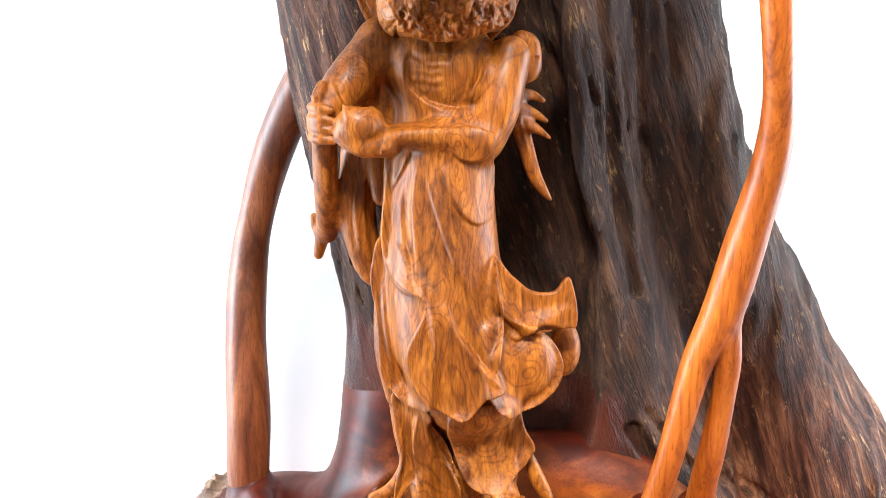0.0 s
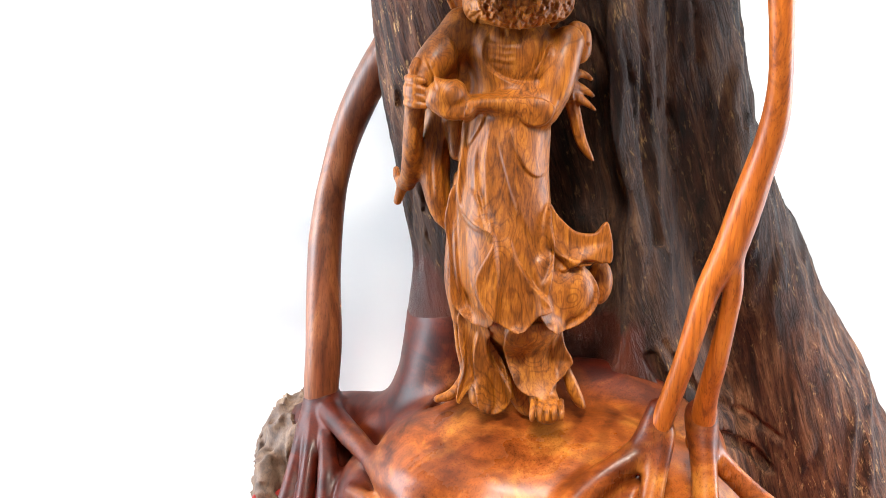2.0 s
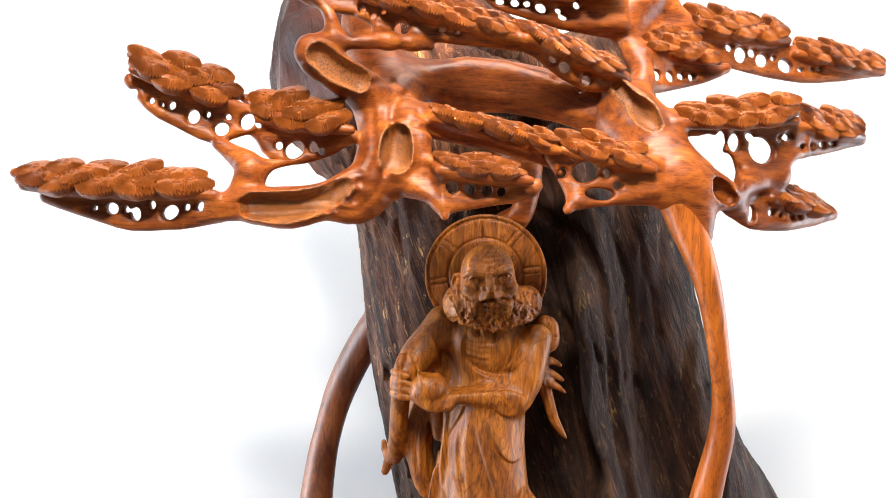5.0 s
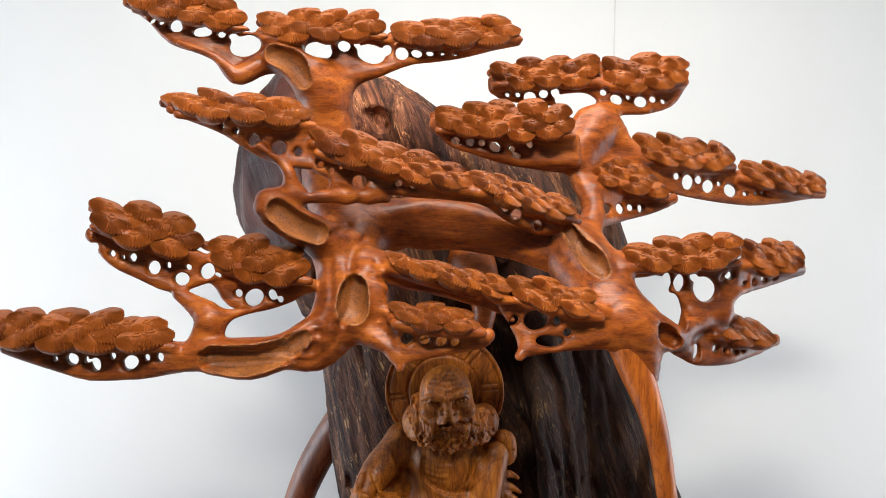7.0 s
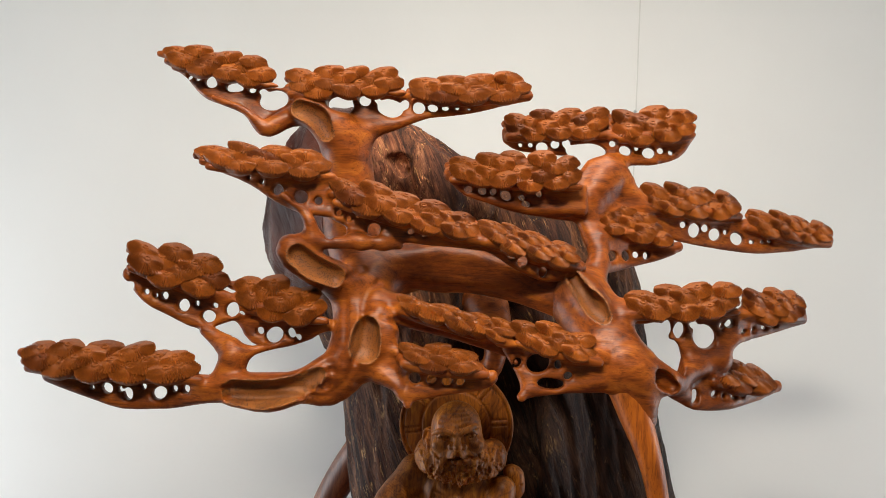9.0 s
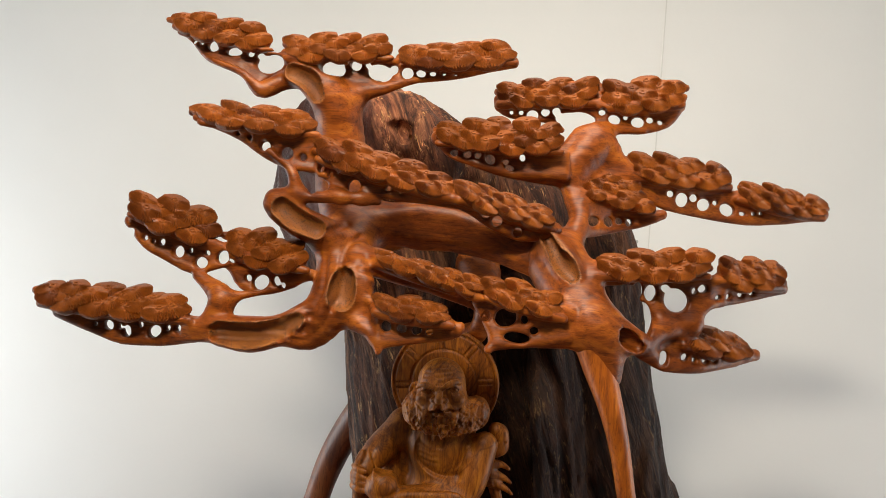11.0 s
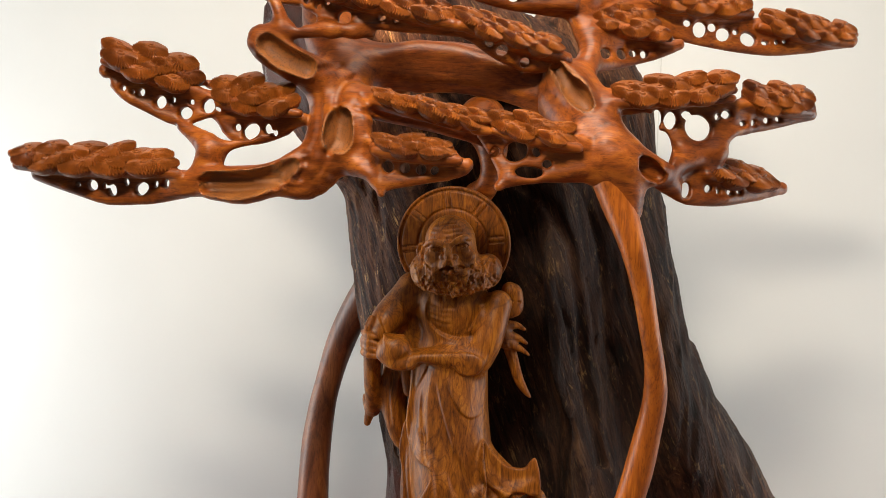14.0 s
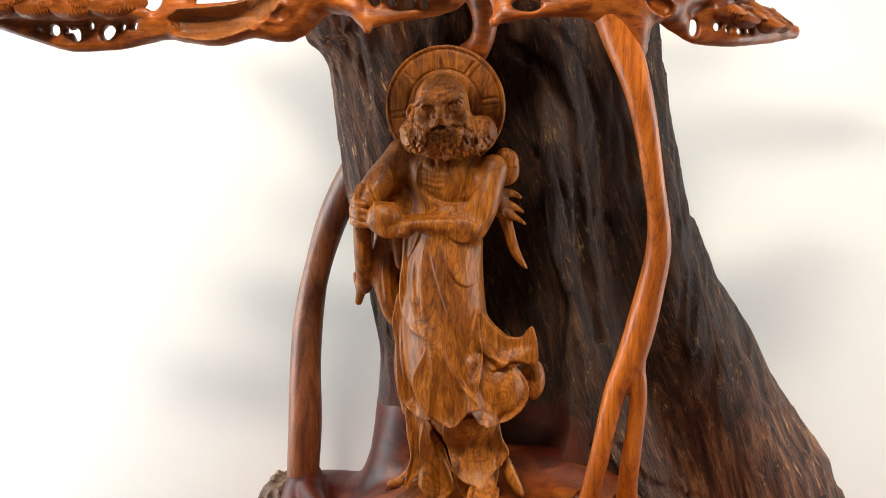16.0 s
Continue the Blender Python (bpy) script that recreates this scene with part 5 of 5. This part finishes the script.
st.tube([(-0.202, 1.265, 1.13, 0.007), (-0.185, 1.245, 1.129, 0.009), (-0.164, 1.24, 1.126, 0.007)], 0.004)
st.tube([(-0.202, 1.265, 1.114, 0.007), (-0.185, 1.245, 1.113, 0.009), (-0.164, 1.24, 1.11, 0.007)], 0.004)
st.tube([(-0.202, 1.265, 1.098, 0.008), (-0.185, 1.245, 1.096, 0.009), (-0.163, 1.24, 1.094, 0.007)], 0.004)
st.tube([(-0.183, 1.27, 1.182, 0.009), (-0.19, 1.26, 1.163, 0.01)], 0.006)
st.tube([(-0.185, 1.29, 1.104, 0.022), (-0.19, 1.33, 1.015, 0.022), (-0.197, 1.38, 0.939, 0.022), (-0.206, 1.42, 0.906, 0.019)], 0.015)
st.tube([(-0.206, 1.42, 0.906, 0.018), (-0.23, 1.45, 0.911, 0.01), (-0.234, 1.455, 0.93, 0.008)], 0.01)
st.tube([(-0.216, 1.44, 0.898, 0.015), (-0.231, 1.47, 0.851, 0.01)], 0.01)
st.tube([(-0.135, 1.36, 1.065, 0.032), (-0.143, 1.38, 0.953, 0.035), (-0.127, 1.39, 0.854, 0.027), (-0.11, 1.39, 0.815, 0.014)], 0.02)
st.tube([(-0.102, 1.32, 1.057, 0.021), (-0.093, 1.33, 0.99, 0.018)], 0.02)
st.ball((-0.104, 1.37, 1.157), (0.054, 0.04, 0.094), 0.03)
st.tube([(0.14, 1.36, 1.15, 0.018), (0.162, 1.375, 1.082, 0.015), (0.181, 1.375, 1.022, 0.013), (0.199, 1.374, 0.991, 0.009), (0.212, 1.374, 0.975, 0.004)], 0.01)
st.tube([(0.137, 1.35, 1.163, 0.016), (0.172, 1.36, 1.163, 0.009), (0.192, 1.36, 1.153, 0.005)], 0.008)
st.tube([(0.142, 1.35, 1.14, 0.016), (0.176, 1.36, 1.131, 0.009), (0.198, 1.36, 1.118, 0.005)], 0.008)
st.tube([(0.146, 1.35, 1.118, 0.016), (0.181, 1.36, 1.104, 0.009), (0.205, 1.36, 1.088, 0.004)], 0.008)
st.tube([(0.152, 1.36, 1.252, 0.021), (0.165, 1.36, 1.245, 0.02), (0.168, 1.36, 1.21, 0.02), (0.155, 1.36, 1.2, 0.02)], 0.004)
st.tube([(0.15, 1.345, 1.226, 0.003), (0.2, 1.345, 1.226, 0.003)], 0.002, st.cut)
drape(st, [(0.035, 0.637), (0.019, 0.584), (0.031, 0.532), (0.044, 0.5), (0.06, 0.476), (0.1, 0.463), (0.143, 0.483), (0.173, 0.516), (0.181, 0.536), (0.162, 0.569), (0.153, 0.614), (0.131, 0.646)], 0.005, 0.036, 0.005, 1.3)
drape(st, [(-0.078, 0.633), (-0.076, 0.568), (-0.062, 0.506), (-0.073, 0.462), (-0.079, 0.431), (-0.071, 0.418), (-0.055, 0.448), (-0.04, 0.462), (-0.026, 0.419), (0.007, 0.394), (0.038, 0.413), (0.046, 0.456), (0.032, 0.512), (-0.002, 0.571), (-0.022, 0.629)], 0.006, 0.03, 0.005, 1.31)
st.tube([(-0.082, 1.36, 0.59, 0.009), (-0.073, 1.35, 0.524, 0.009), (-0.061, 1.33, 0.469, 0.01), (-0.086, 1.31, 0.428, 0.013), (-0.122, 1.31, 0.412, 0.009)], 0.01)
st.tube([(0.111, 1.28, 0.462, 0.033), (0.121, 1.25, 0.442, 0.033), (0.125, 1.225, 0.431, 0.03)], 0.012)
st.tube([(0.092, 1.225, 0.455, 0.007), (0.087, 1.195, 0.443, 0.007), (0.087, 1.19, 0.429, 0.007)], 0.0008)
st.tube([(0.108, 1.225, 0.456, 0.007), (0.103, 1.195, 0.445, 0.007), (0.103, 1.19, 0.428, 0.007)], 0.0008)
st.tube([(0.123, 1.225, 0.458, 0.007), (0.119, 1.195, 0.445, 0.007), (0.119, 1.19, 0.43, 0.007)], 0.0008)
st.tube([(0.139, 1.225, 0.457, 0.007), (0.135, 1.195, 0.445, 0.007), (0.135, 1.19, 0.432, 0.007)], 0.0008)
st.tube([(0.154, 1.225, 0.456, 0.007), (0.151, 1.195, 0.444, 0.007), (0.15, 1.19, 0.434, 0.007)], 0.0008)
st.tube([(0.174, 1.3, 0.496, 0.012), (0.19, 1.29, 0.459, 0.015), (0.207, 1.285, 0.427, 0.012), (0.216, 1.285, 0.415, 0.006)], 0.008)
drape(st, [(-0.101, 0.916), (-0.117, 0.843), (-0.109, 0.784), (-0.105, 0.73), (-0.101, 0.666), (-0.087, 0.643), (-0.058, 0.621), (-0.034, 0.617), (-0.005, 0.641), (0, 0.737), (-0.017, 0.847), (-0.054, 0.917)], 0.006, 0.014, 0.005, 1.33)
drape(st, [(0.096, 0.838), (0.141, 0.776), (0.189, 0.765), (0.224, 0.778), (0.241, 0.777), (0.241, 0.818), (0.23, 0.861), (0.217, 0.857), (0.2, 0.838), (0.16, 0.842), (0.122, 0.875), (0.103, 0.898)], 0.004, 0.012, 0.006, 1.25)
drape(st, [(0.078, 0.789), (0.087, 0.677), (0.118, 0.633), (0.141, 0.618), (0.182, 0.632), (0.217, 0.669), (0.224, 0.708), (0.205, 0.745), (0.179, 0.768), (0.14, 0.79)], 0.004, 0.028, 0.005, 1.27)
drape(st, [(-0.074, 1.113), (-0.084, 1.065), (-0.088, 0.985), (-0.089, 0.916), (-0.071, 0.868), (-0.026, 0.844), (-0.018, 0.82), (-0.043, 0.763), (-0.047, 0.726), (-0.024, 0.675), (0.021, 0.64), (0.052, 0.637), (0.076, 0.662), (0.09, 0.683), (0.117, 0.69), (0.107, 0.715), (0.11, 0.79), (0.105, 0.886), (0.102, 0.98), (0.101, 1.07), (0.079, 1.114), (0.006, 1.116)], 0.011, 0.026, 0.005, 1.3)
# lapels and folds of the robe
fold(st, [(-0.033, 1.096), (-0.044, 1.063), (-0.059, 1.031), (-0.075, 0.999)], 0.007, 0.018, 0.005, -1)
fold(st, [(-0.032, 1.056), (-0.04, 0.993), (-0.037, 0.929), (-0.031, 0.879), (-0.016, 0.837)], 0.006, 0.02, 0.004)
fold(st, [(0.008, 1.051), (0.023, 1.013), (0.043, 0.976), (0.068, 0.957), (0.089, 0.96), (0.096, 0.973)], 0.008, 0.016, 0.004)
fold(st, [(0.021, 1.095), (0.035, 1.071), (0.057, 1.059), (0.083, 1.065), (0.1, 1.091), (0.108, 1.115)], 0.013, 0.02, 0.004)
fold(st, [(-0.016, 1.044), (-0.004, 0.995), (0.012, 0.944), (0.027, 0.892), (0.043, 0.84)], 0.006, 0.018, 0.004)
fold(st, [(0.019, 0.944), (0.032, 0.892), (0.051, 0.853), (0.067, 0.821)], 0.005, 0.018, 0.003)
fold(st, [(-0.053, 1.019), (-0.053, 0.955), (-0.043, 0.891), (-0.029, 0.845)], 0.005, 0.018, 0.003, -1)
fold(st, [(-0.079, 1.06), (-0.086, 1.0), (-0.093, 0.94), (-0.09, 0.888), (-0.08, 0.857), (-0.058, 0.842), (-0.03, 0.834)], 0.01, 0.014, 0.003)
fold(st, [(0.12, 0.673), (0.104, 0.707), (0.077, 0.732), (0.051, 0.765), (0.031, 0.799), (0.02, 0.837)], 0.012, 0.03, 0.006)
fold(st, [(0.121, 0.767), (0.139, 0.753), (0.157, 0.764), (0.179, 0.78), (0.207, 0.779), (0.233, 0.765)], 0.009, 0.018, 0.008)
fold(st, [(0.1, 0.86), (0.11, 0.81), (0.105, 0.77), (0.085, 0.735)], 0.006, 0.02, 0.003)
fold(st, [(-0.004, 0.612), (-0.011, 0.563), (0.001, 0.521), (0.028, 0.487), (0.049, 0.459)], 0.011, 0.016, 0.008, -1)
fold(st, [(-0.035, 0.597), (-0.045, 0.541), (-0.04, 0.485), (-0.031, 0.449)], 0.01, 0.016, 0.006)
fold(st, [(-0.067, 0.596), (-0.059, 0.535), (-0.061, 0.485), (-0.073, 0.441)], 0.008, 0.014, 0.005, -1)
fold(st, [(-0.098, 0.86), (-0.095, 0.78), (-0.085, 0.7), (-0.07, 0.65)], 0.007, 0.018, 0.005)
fold(st, [(-0.075, 0.86), (-0.07, 0.79), (-0.06, 0.72), (-0.045, 0.65)], 0.006, 0.015, 0.005)
fold(st, [(0.08, 0.6), (0.075, 0.55), (0.08, 0.5)], 0.005, 0.02, 0.003)
fold(st, [(0.13, 0.6), (0.132, 0.55), (0.15, 0.51)], 0.005, 0.02, 0.003)
# collar, bare chest and ribs
fold(st, [(-0.036, 1.245), (-0.047, 1.212), (-0.041, 1.184), (-0.017, 1.16), (0.013, 1.147), (0.045, 1.144), (0.07, 1.15)], 0.006, 0.025, 0.006, -1)
fold(st, [(0.085, 1.225), (0.073, 1.187), (0.056, 1.161)], 0.01, 0.018, 0.006)
for line in ([(-0.036, 1.228), (-0.008, 1.219), (0.035, 1.221)], [(-0.037, 1.213), (-0.005, 1.206), (0.03, 1.21)], [(-0.035, 1.2), (-0.001, 1.193), (0.024, 1.199)], [(-0.03, 1.184), (0.0, 1.178), (0.02, 1.182)]):
    engrave(st, line, 0.0045, 0.0035)
engrave(st, [(-0.008, 1.238), (-0.012, 1.262)], 0.004, 0.003)
engrave(st, [(0.022, 1.238), (0.024, 1.262)], 0.004, 0.003)
# long shallow folds of sleeve and shawl
for line, side in (([(-0.165, 1.188), (-0.136, 1.127)], 1), ([(-0.12, 1.24), (-0.1, 1.19), (-0.095, 1.14)], -1), ([(-0.14, 1.039), (-0.146, 0.97), (-0.14, 0.88)], 1), ([(-0.178, 1.064), (-0.183, 0.974)], -1), ([(-0.12, 1.03), (-0.124, 0.95), (-0.115, 0.86)], -1)):
    fold(st, line, 0.007, 0.014, 0.005, side, 1.45)
# strands of the trailing sash
for shift in (-0.006, 0.006):
    engrave(st, [(0.15 + shift, 1.12), (0.167 + shift, 1.07), (0.182 + shift, 1.02), (0.197 + shift, 0.992)], 0.0035, 0.003)

# the head, with finer tool marks than the robe
hd = Field((-0.125, 1.13, 1.205), (0.16, 1.4, 1.465), 0.00175)
hd.ball((0.007, 1.272, 1.378), (0.061, 0.066, 0.064), 0.015)
hd.ball((0.013, 1.262, 1.335), (0.064, 0.062, 0.05), 0.02)
hd.ball((0.015, 1.255, 1.295), (0.094, 0.056, 0.046), 0.02)
hd.ball((-0.055, 1.3, 1.302), (0.038, 0.05, 0.046), 0.02)
hd.ball((0.098, 1.29, 1.308), (0.036, 0.05, 0.042), 0.02)
hd.ball((-0.03, 1.222, 1.345), (0.02, 0.016, 0.016), 0.012)
hd.ball((0.053, 1.222, 1.35), (0.02, 0.016, 0.016), 0.012)
# brows, eyes and lids
for x, z, tilt in ((-0.02, 1.365, 0.006), (0.041, 1.375, -0.004)):
    hd.ball((x, 1.196, z), (0.02, 0.021, 0.0125), 0.004, cut=True)
    hd.ball((x, 1.221, z - 0.001), (0.0125, 0.0125, 0.009), 0.0015)
    hd.ball((x + 0.001, 1.208, z - 0.001), (0.0045, 0.005, 0.0045), 0.001, cut=True)
    hd.tube([(x - 0.016, 1.213, z + 0.001, 0.0026), (x - 0.006, 1.206, z + 0.0075, 0.003), (x + 0.006, 1.206, z + 0.0075, 0.003), (x + 0.015, 1.211, z + 0.002, 0.0026)], 0.002)
    hd.tube([(x - 0.015, 1.213, z - 0.002, 0.002), (x, 1.206, z - 0.009, 0.0025), (x + 0.014, 1.211, z - 0.003, 0.002)], 0.002)
    hd.tube([(x - 0.013, 1.212, z - 0.008, 0.003), (x + 0.001, 1.206, z - 0.016, 0.0035), (x + 0.014, 1.21, z - 0.01, 0.003)], 0.004)
hd.tube([(-0.048, 1.226, 1.37, 0.005), (-0.034, 1.21, 1.381, 0.0065), (-0.016, 1.202, 1.382, 0.007), (0.001, 1.2, 1.375, 0.006)], 0.006)
hd.tube([(0.019, 1.2, 1.378, 0.006), (0.034, 1.202, 1.39, 0.007), (0.048, 1.212, 1.394, 0.0065), (0.058, 1.232, 1.39, 0.005)], 0.006)
# nose
hd.tube([(0.009, 1.207, 1.382, 0.0065), (0.01, 1.197, 1.362, 0.008), (0.011, 1.189, 1.35, 0.0105)], 0.006)
hd.ball((-0.003, 1.2, 1.347), (0.0085, 0.01, 0.0075), 0.004)
hd.ball((0.025, 1.2, 1.348), (0.0085, 0.01, 0.0075), 0.004)
hd.ball((0.011, 1.2, 1.334), (0.016, 0.012, 0.009), 0.006)
# mouth
hd.tube([(-0.006, 1.2, 1.312, 0.005), (0.013, 1.194, 1.314, 0.006), (0.036, 1.196, 1.316, 0.006), (0.053, 1.203, 1.313, 0.005)], 0.004)
# ear
hd.ball((-0.059, 1.285, 1.352), (0.01, 0.018, 0.023), 0.004)
hd.tube([(-0.066, 1.27, 1.338, 0.004), (-0.072, 1.272, 1.352, 0.004), (-0.066, 1.272, 1.37, 0.004), (-0.055, 1.268, 1.368, 0.004)], 0.002)
hd.ball((-0.068, 1.262, 1.354), (0.004, 0.01, 0.008), 0.002, cut=True)
# frown and wrinkles of the forehead
for line in ([(0.004, 1.383), (0.002, 1.396)], [(0.014, 1.384), (0.017, 1.398)], [(-0.034, 1.398), (-0.012, 1.403), (0.006, 1.4), (0.024, 1.406), (0.05, 1.409)], [(-0.03, 1.409), (0.004, 1.413), (0.045, 1.418)], [(-0.022, 1.42), (0.008, 1.424), (0.036, 1.427)]):
    engrave(hd, line, 0.0028, 0.0022)


def strand(x, z, turn, steps, step, bend, curl, r):
    """A carved lock that runs on and rolls up at its end."""
    pts = []
    for s in range(steps):
        y = hd.front(x, z)
        if y is None:
            break
        pts.append((x, y + 0.0012, z, r * (1 - 0.45 * s / steps)))
        turn += bend * math.sin(2.2 * s) * 0.25 + curl * (s / steps) ** 2
        x, z = x + step * math.sin(turn), z - step * math.cos(turn)
    if len(pts) > 3 and max(abs(a[1] - b[1]) for a, b in zip(pts, pts[1:])) < 0.012:
        hd.tube(pts, 0.0008)


def locks(count, cx, cz, rx, rz, outward, seed):
    rnd = random.Random(seed)
    for n in range(count):
        a, q = rnd.uniform(0, 6.28), math.sqrt(rnd.random())
        x, z = cx + rx * q * math.cos(a), cz + rz * q * math.sin(a)
        if abs(x - 0.023) < 0.036 and 1.308 < z < 1.35:
            continue
        strand(x, z, outward * (x - cx) / rx + rnd.uniform(-0.5, 0.5), rnd.randint(10, 15), 0.0056, rnd.uniform(0.6, 1.4), rnd.choice((-1, 1)) * rnd.uniform(0.7, 1.5), rnd.uniform(0.0036, 0.0047))


locks(150, 0.016, 1.288, 0.088, 0.034, 0.8, 5)
locks(40, -0.066, 1.315, 0.028, 0.04, 0.5, 6)
locks(40, 0.096, 1.322, 0.03, 0.034, 0.6, 7)
rnd = random.Random(9)
for n in range(45):
    a, q = rnd.uniform(0, 6.28), math.sqrt(rnd.random())
    x, z, turn, bend, line = 0.016 + 0.1 * q * math.cos(a), 1.29 + 0.04 * q * math.sin(a), rnd.uniform(-0.9, 0.9), rnd.uniform(-0.7, 0.7), []
    for q in range(5):
        line.append((x, z))
        x, z, turn = x + 0.006 * math.sin(turn), z - 0.006 * math.cos(turn), turn + bend
    engrave(hd, line, 0.0022, 0.0045)
# moustache, strand by strand
for n in range(8):
    strand(0.007 - 0.001 * n, 1.34 - 0.0022 * n, -1.35 + 0.07 * n, 10, 0.0056, 0.3, 0.75, 0.0036)
    strand(0.016 + 0.001 * n, 1.34 - 0.0022 * n, 1.4 - 0.07 * n, 11, 0.0058, 0.3, -0.65, 0.0036)


engrave(hd, [(-0.006, 1.318), (0.013, 1.323), (0.036, 1.325), (0.054, 1.319)], 0.0035, 0.007)


def sanded(verts, quads, rounds):
    """Takes the finest steps off a skin."""
    for _ in range(rounds):
        total, count = np.zeros_like(verts), np.zeros(len(verts))
        for i in range(4):
            for j in (1, 3):
                np.add.at(total, quads[:, i], verts[quads[:, (i + j) % 4]])
                np.add.at(count, quads[:, i], 1)
        verts = 0.5 * verts + 0.5 * total / np.maximum(count, 1)[:, None]
    return verts


def statue_mesh():
    """Body and head as one skin."""
    va, qa = st.surface()
    vb, qb = hd.surface()
    va, vb = sanded(va, qa, 3), sanded(vb, qb, 1)
    return quick_mesh("statue", np.concatenate([va, vb]), np.concatenate([qa, qb + len(va)]))


statue = tagged(solid("statue", statue_mesh(), statue_wood), "honey-brown carved wooden robed figure standing on the root base", "statue")
statue.scale = (SIZE, SIZE, SIZE)


def halo_mesh():
    """A turned disc with a raised rim and pairs of cut rays."""
    f = Field((-0.17, -0.03, -0.17), (0.17, 0.03, 0.17), 0.0032)
    sl, X, Y, Z = f.local((-0.17, -0.03, -0.17), (0.17, 0.03, 0.17))
    rad = np.sqrt(X ** 2 + Z ** 2)
    f.blend(sl, np.maximum(rad - 0.15, np.abs(Y) - 0.011), 0.004)
    f.cut(sl, np.maximum(np.abs(rad - 0.139) - 0.0025, np.abs(Y + 0.012) - 0.007), 0.003)
    f.cut(sl, np.maximum(np.abs(rad - 0.092) - 0.0022, np.abs(Y + 0.012) - 0.006), 0.003)
    for a in range(0, 360, 45):
        for s in (-0.0075, 0.0075):
            ca, sa = math.cos(radians(a + 8)), math.sin(radians(a + 8))
            p, q = (0.09, 0.133)
            f.scoop([(p * ca - s * sa, -0.0095, p * sa + s * ca, 0.003), (q * ca - s * sa, -0.0095, q * sa + s * ca, 0.003)], 0.001)
    return f.mesh("halo_disc")


halo = tagged(solid("halo_disc", halo_mesh(), statue_wood), "round carved wooden halo disc with cut rays behind the statue", "halo")
halo.matrix_world = Matrix.Scale(SIZE, 4) @ pose(0.007, 1.352, 1.366, 3, 0, -6) @ Matrix.Scale(0.965, 4)
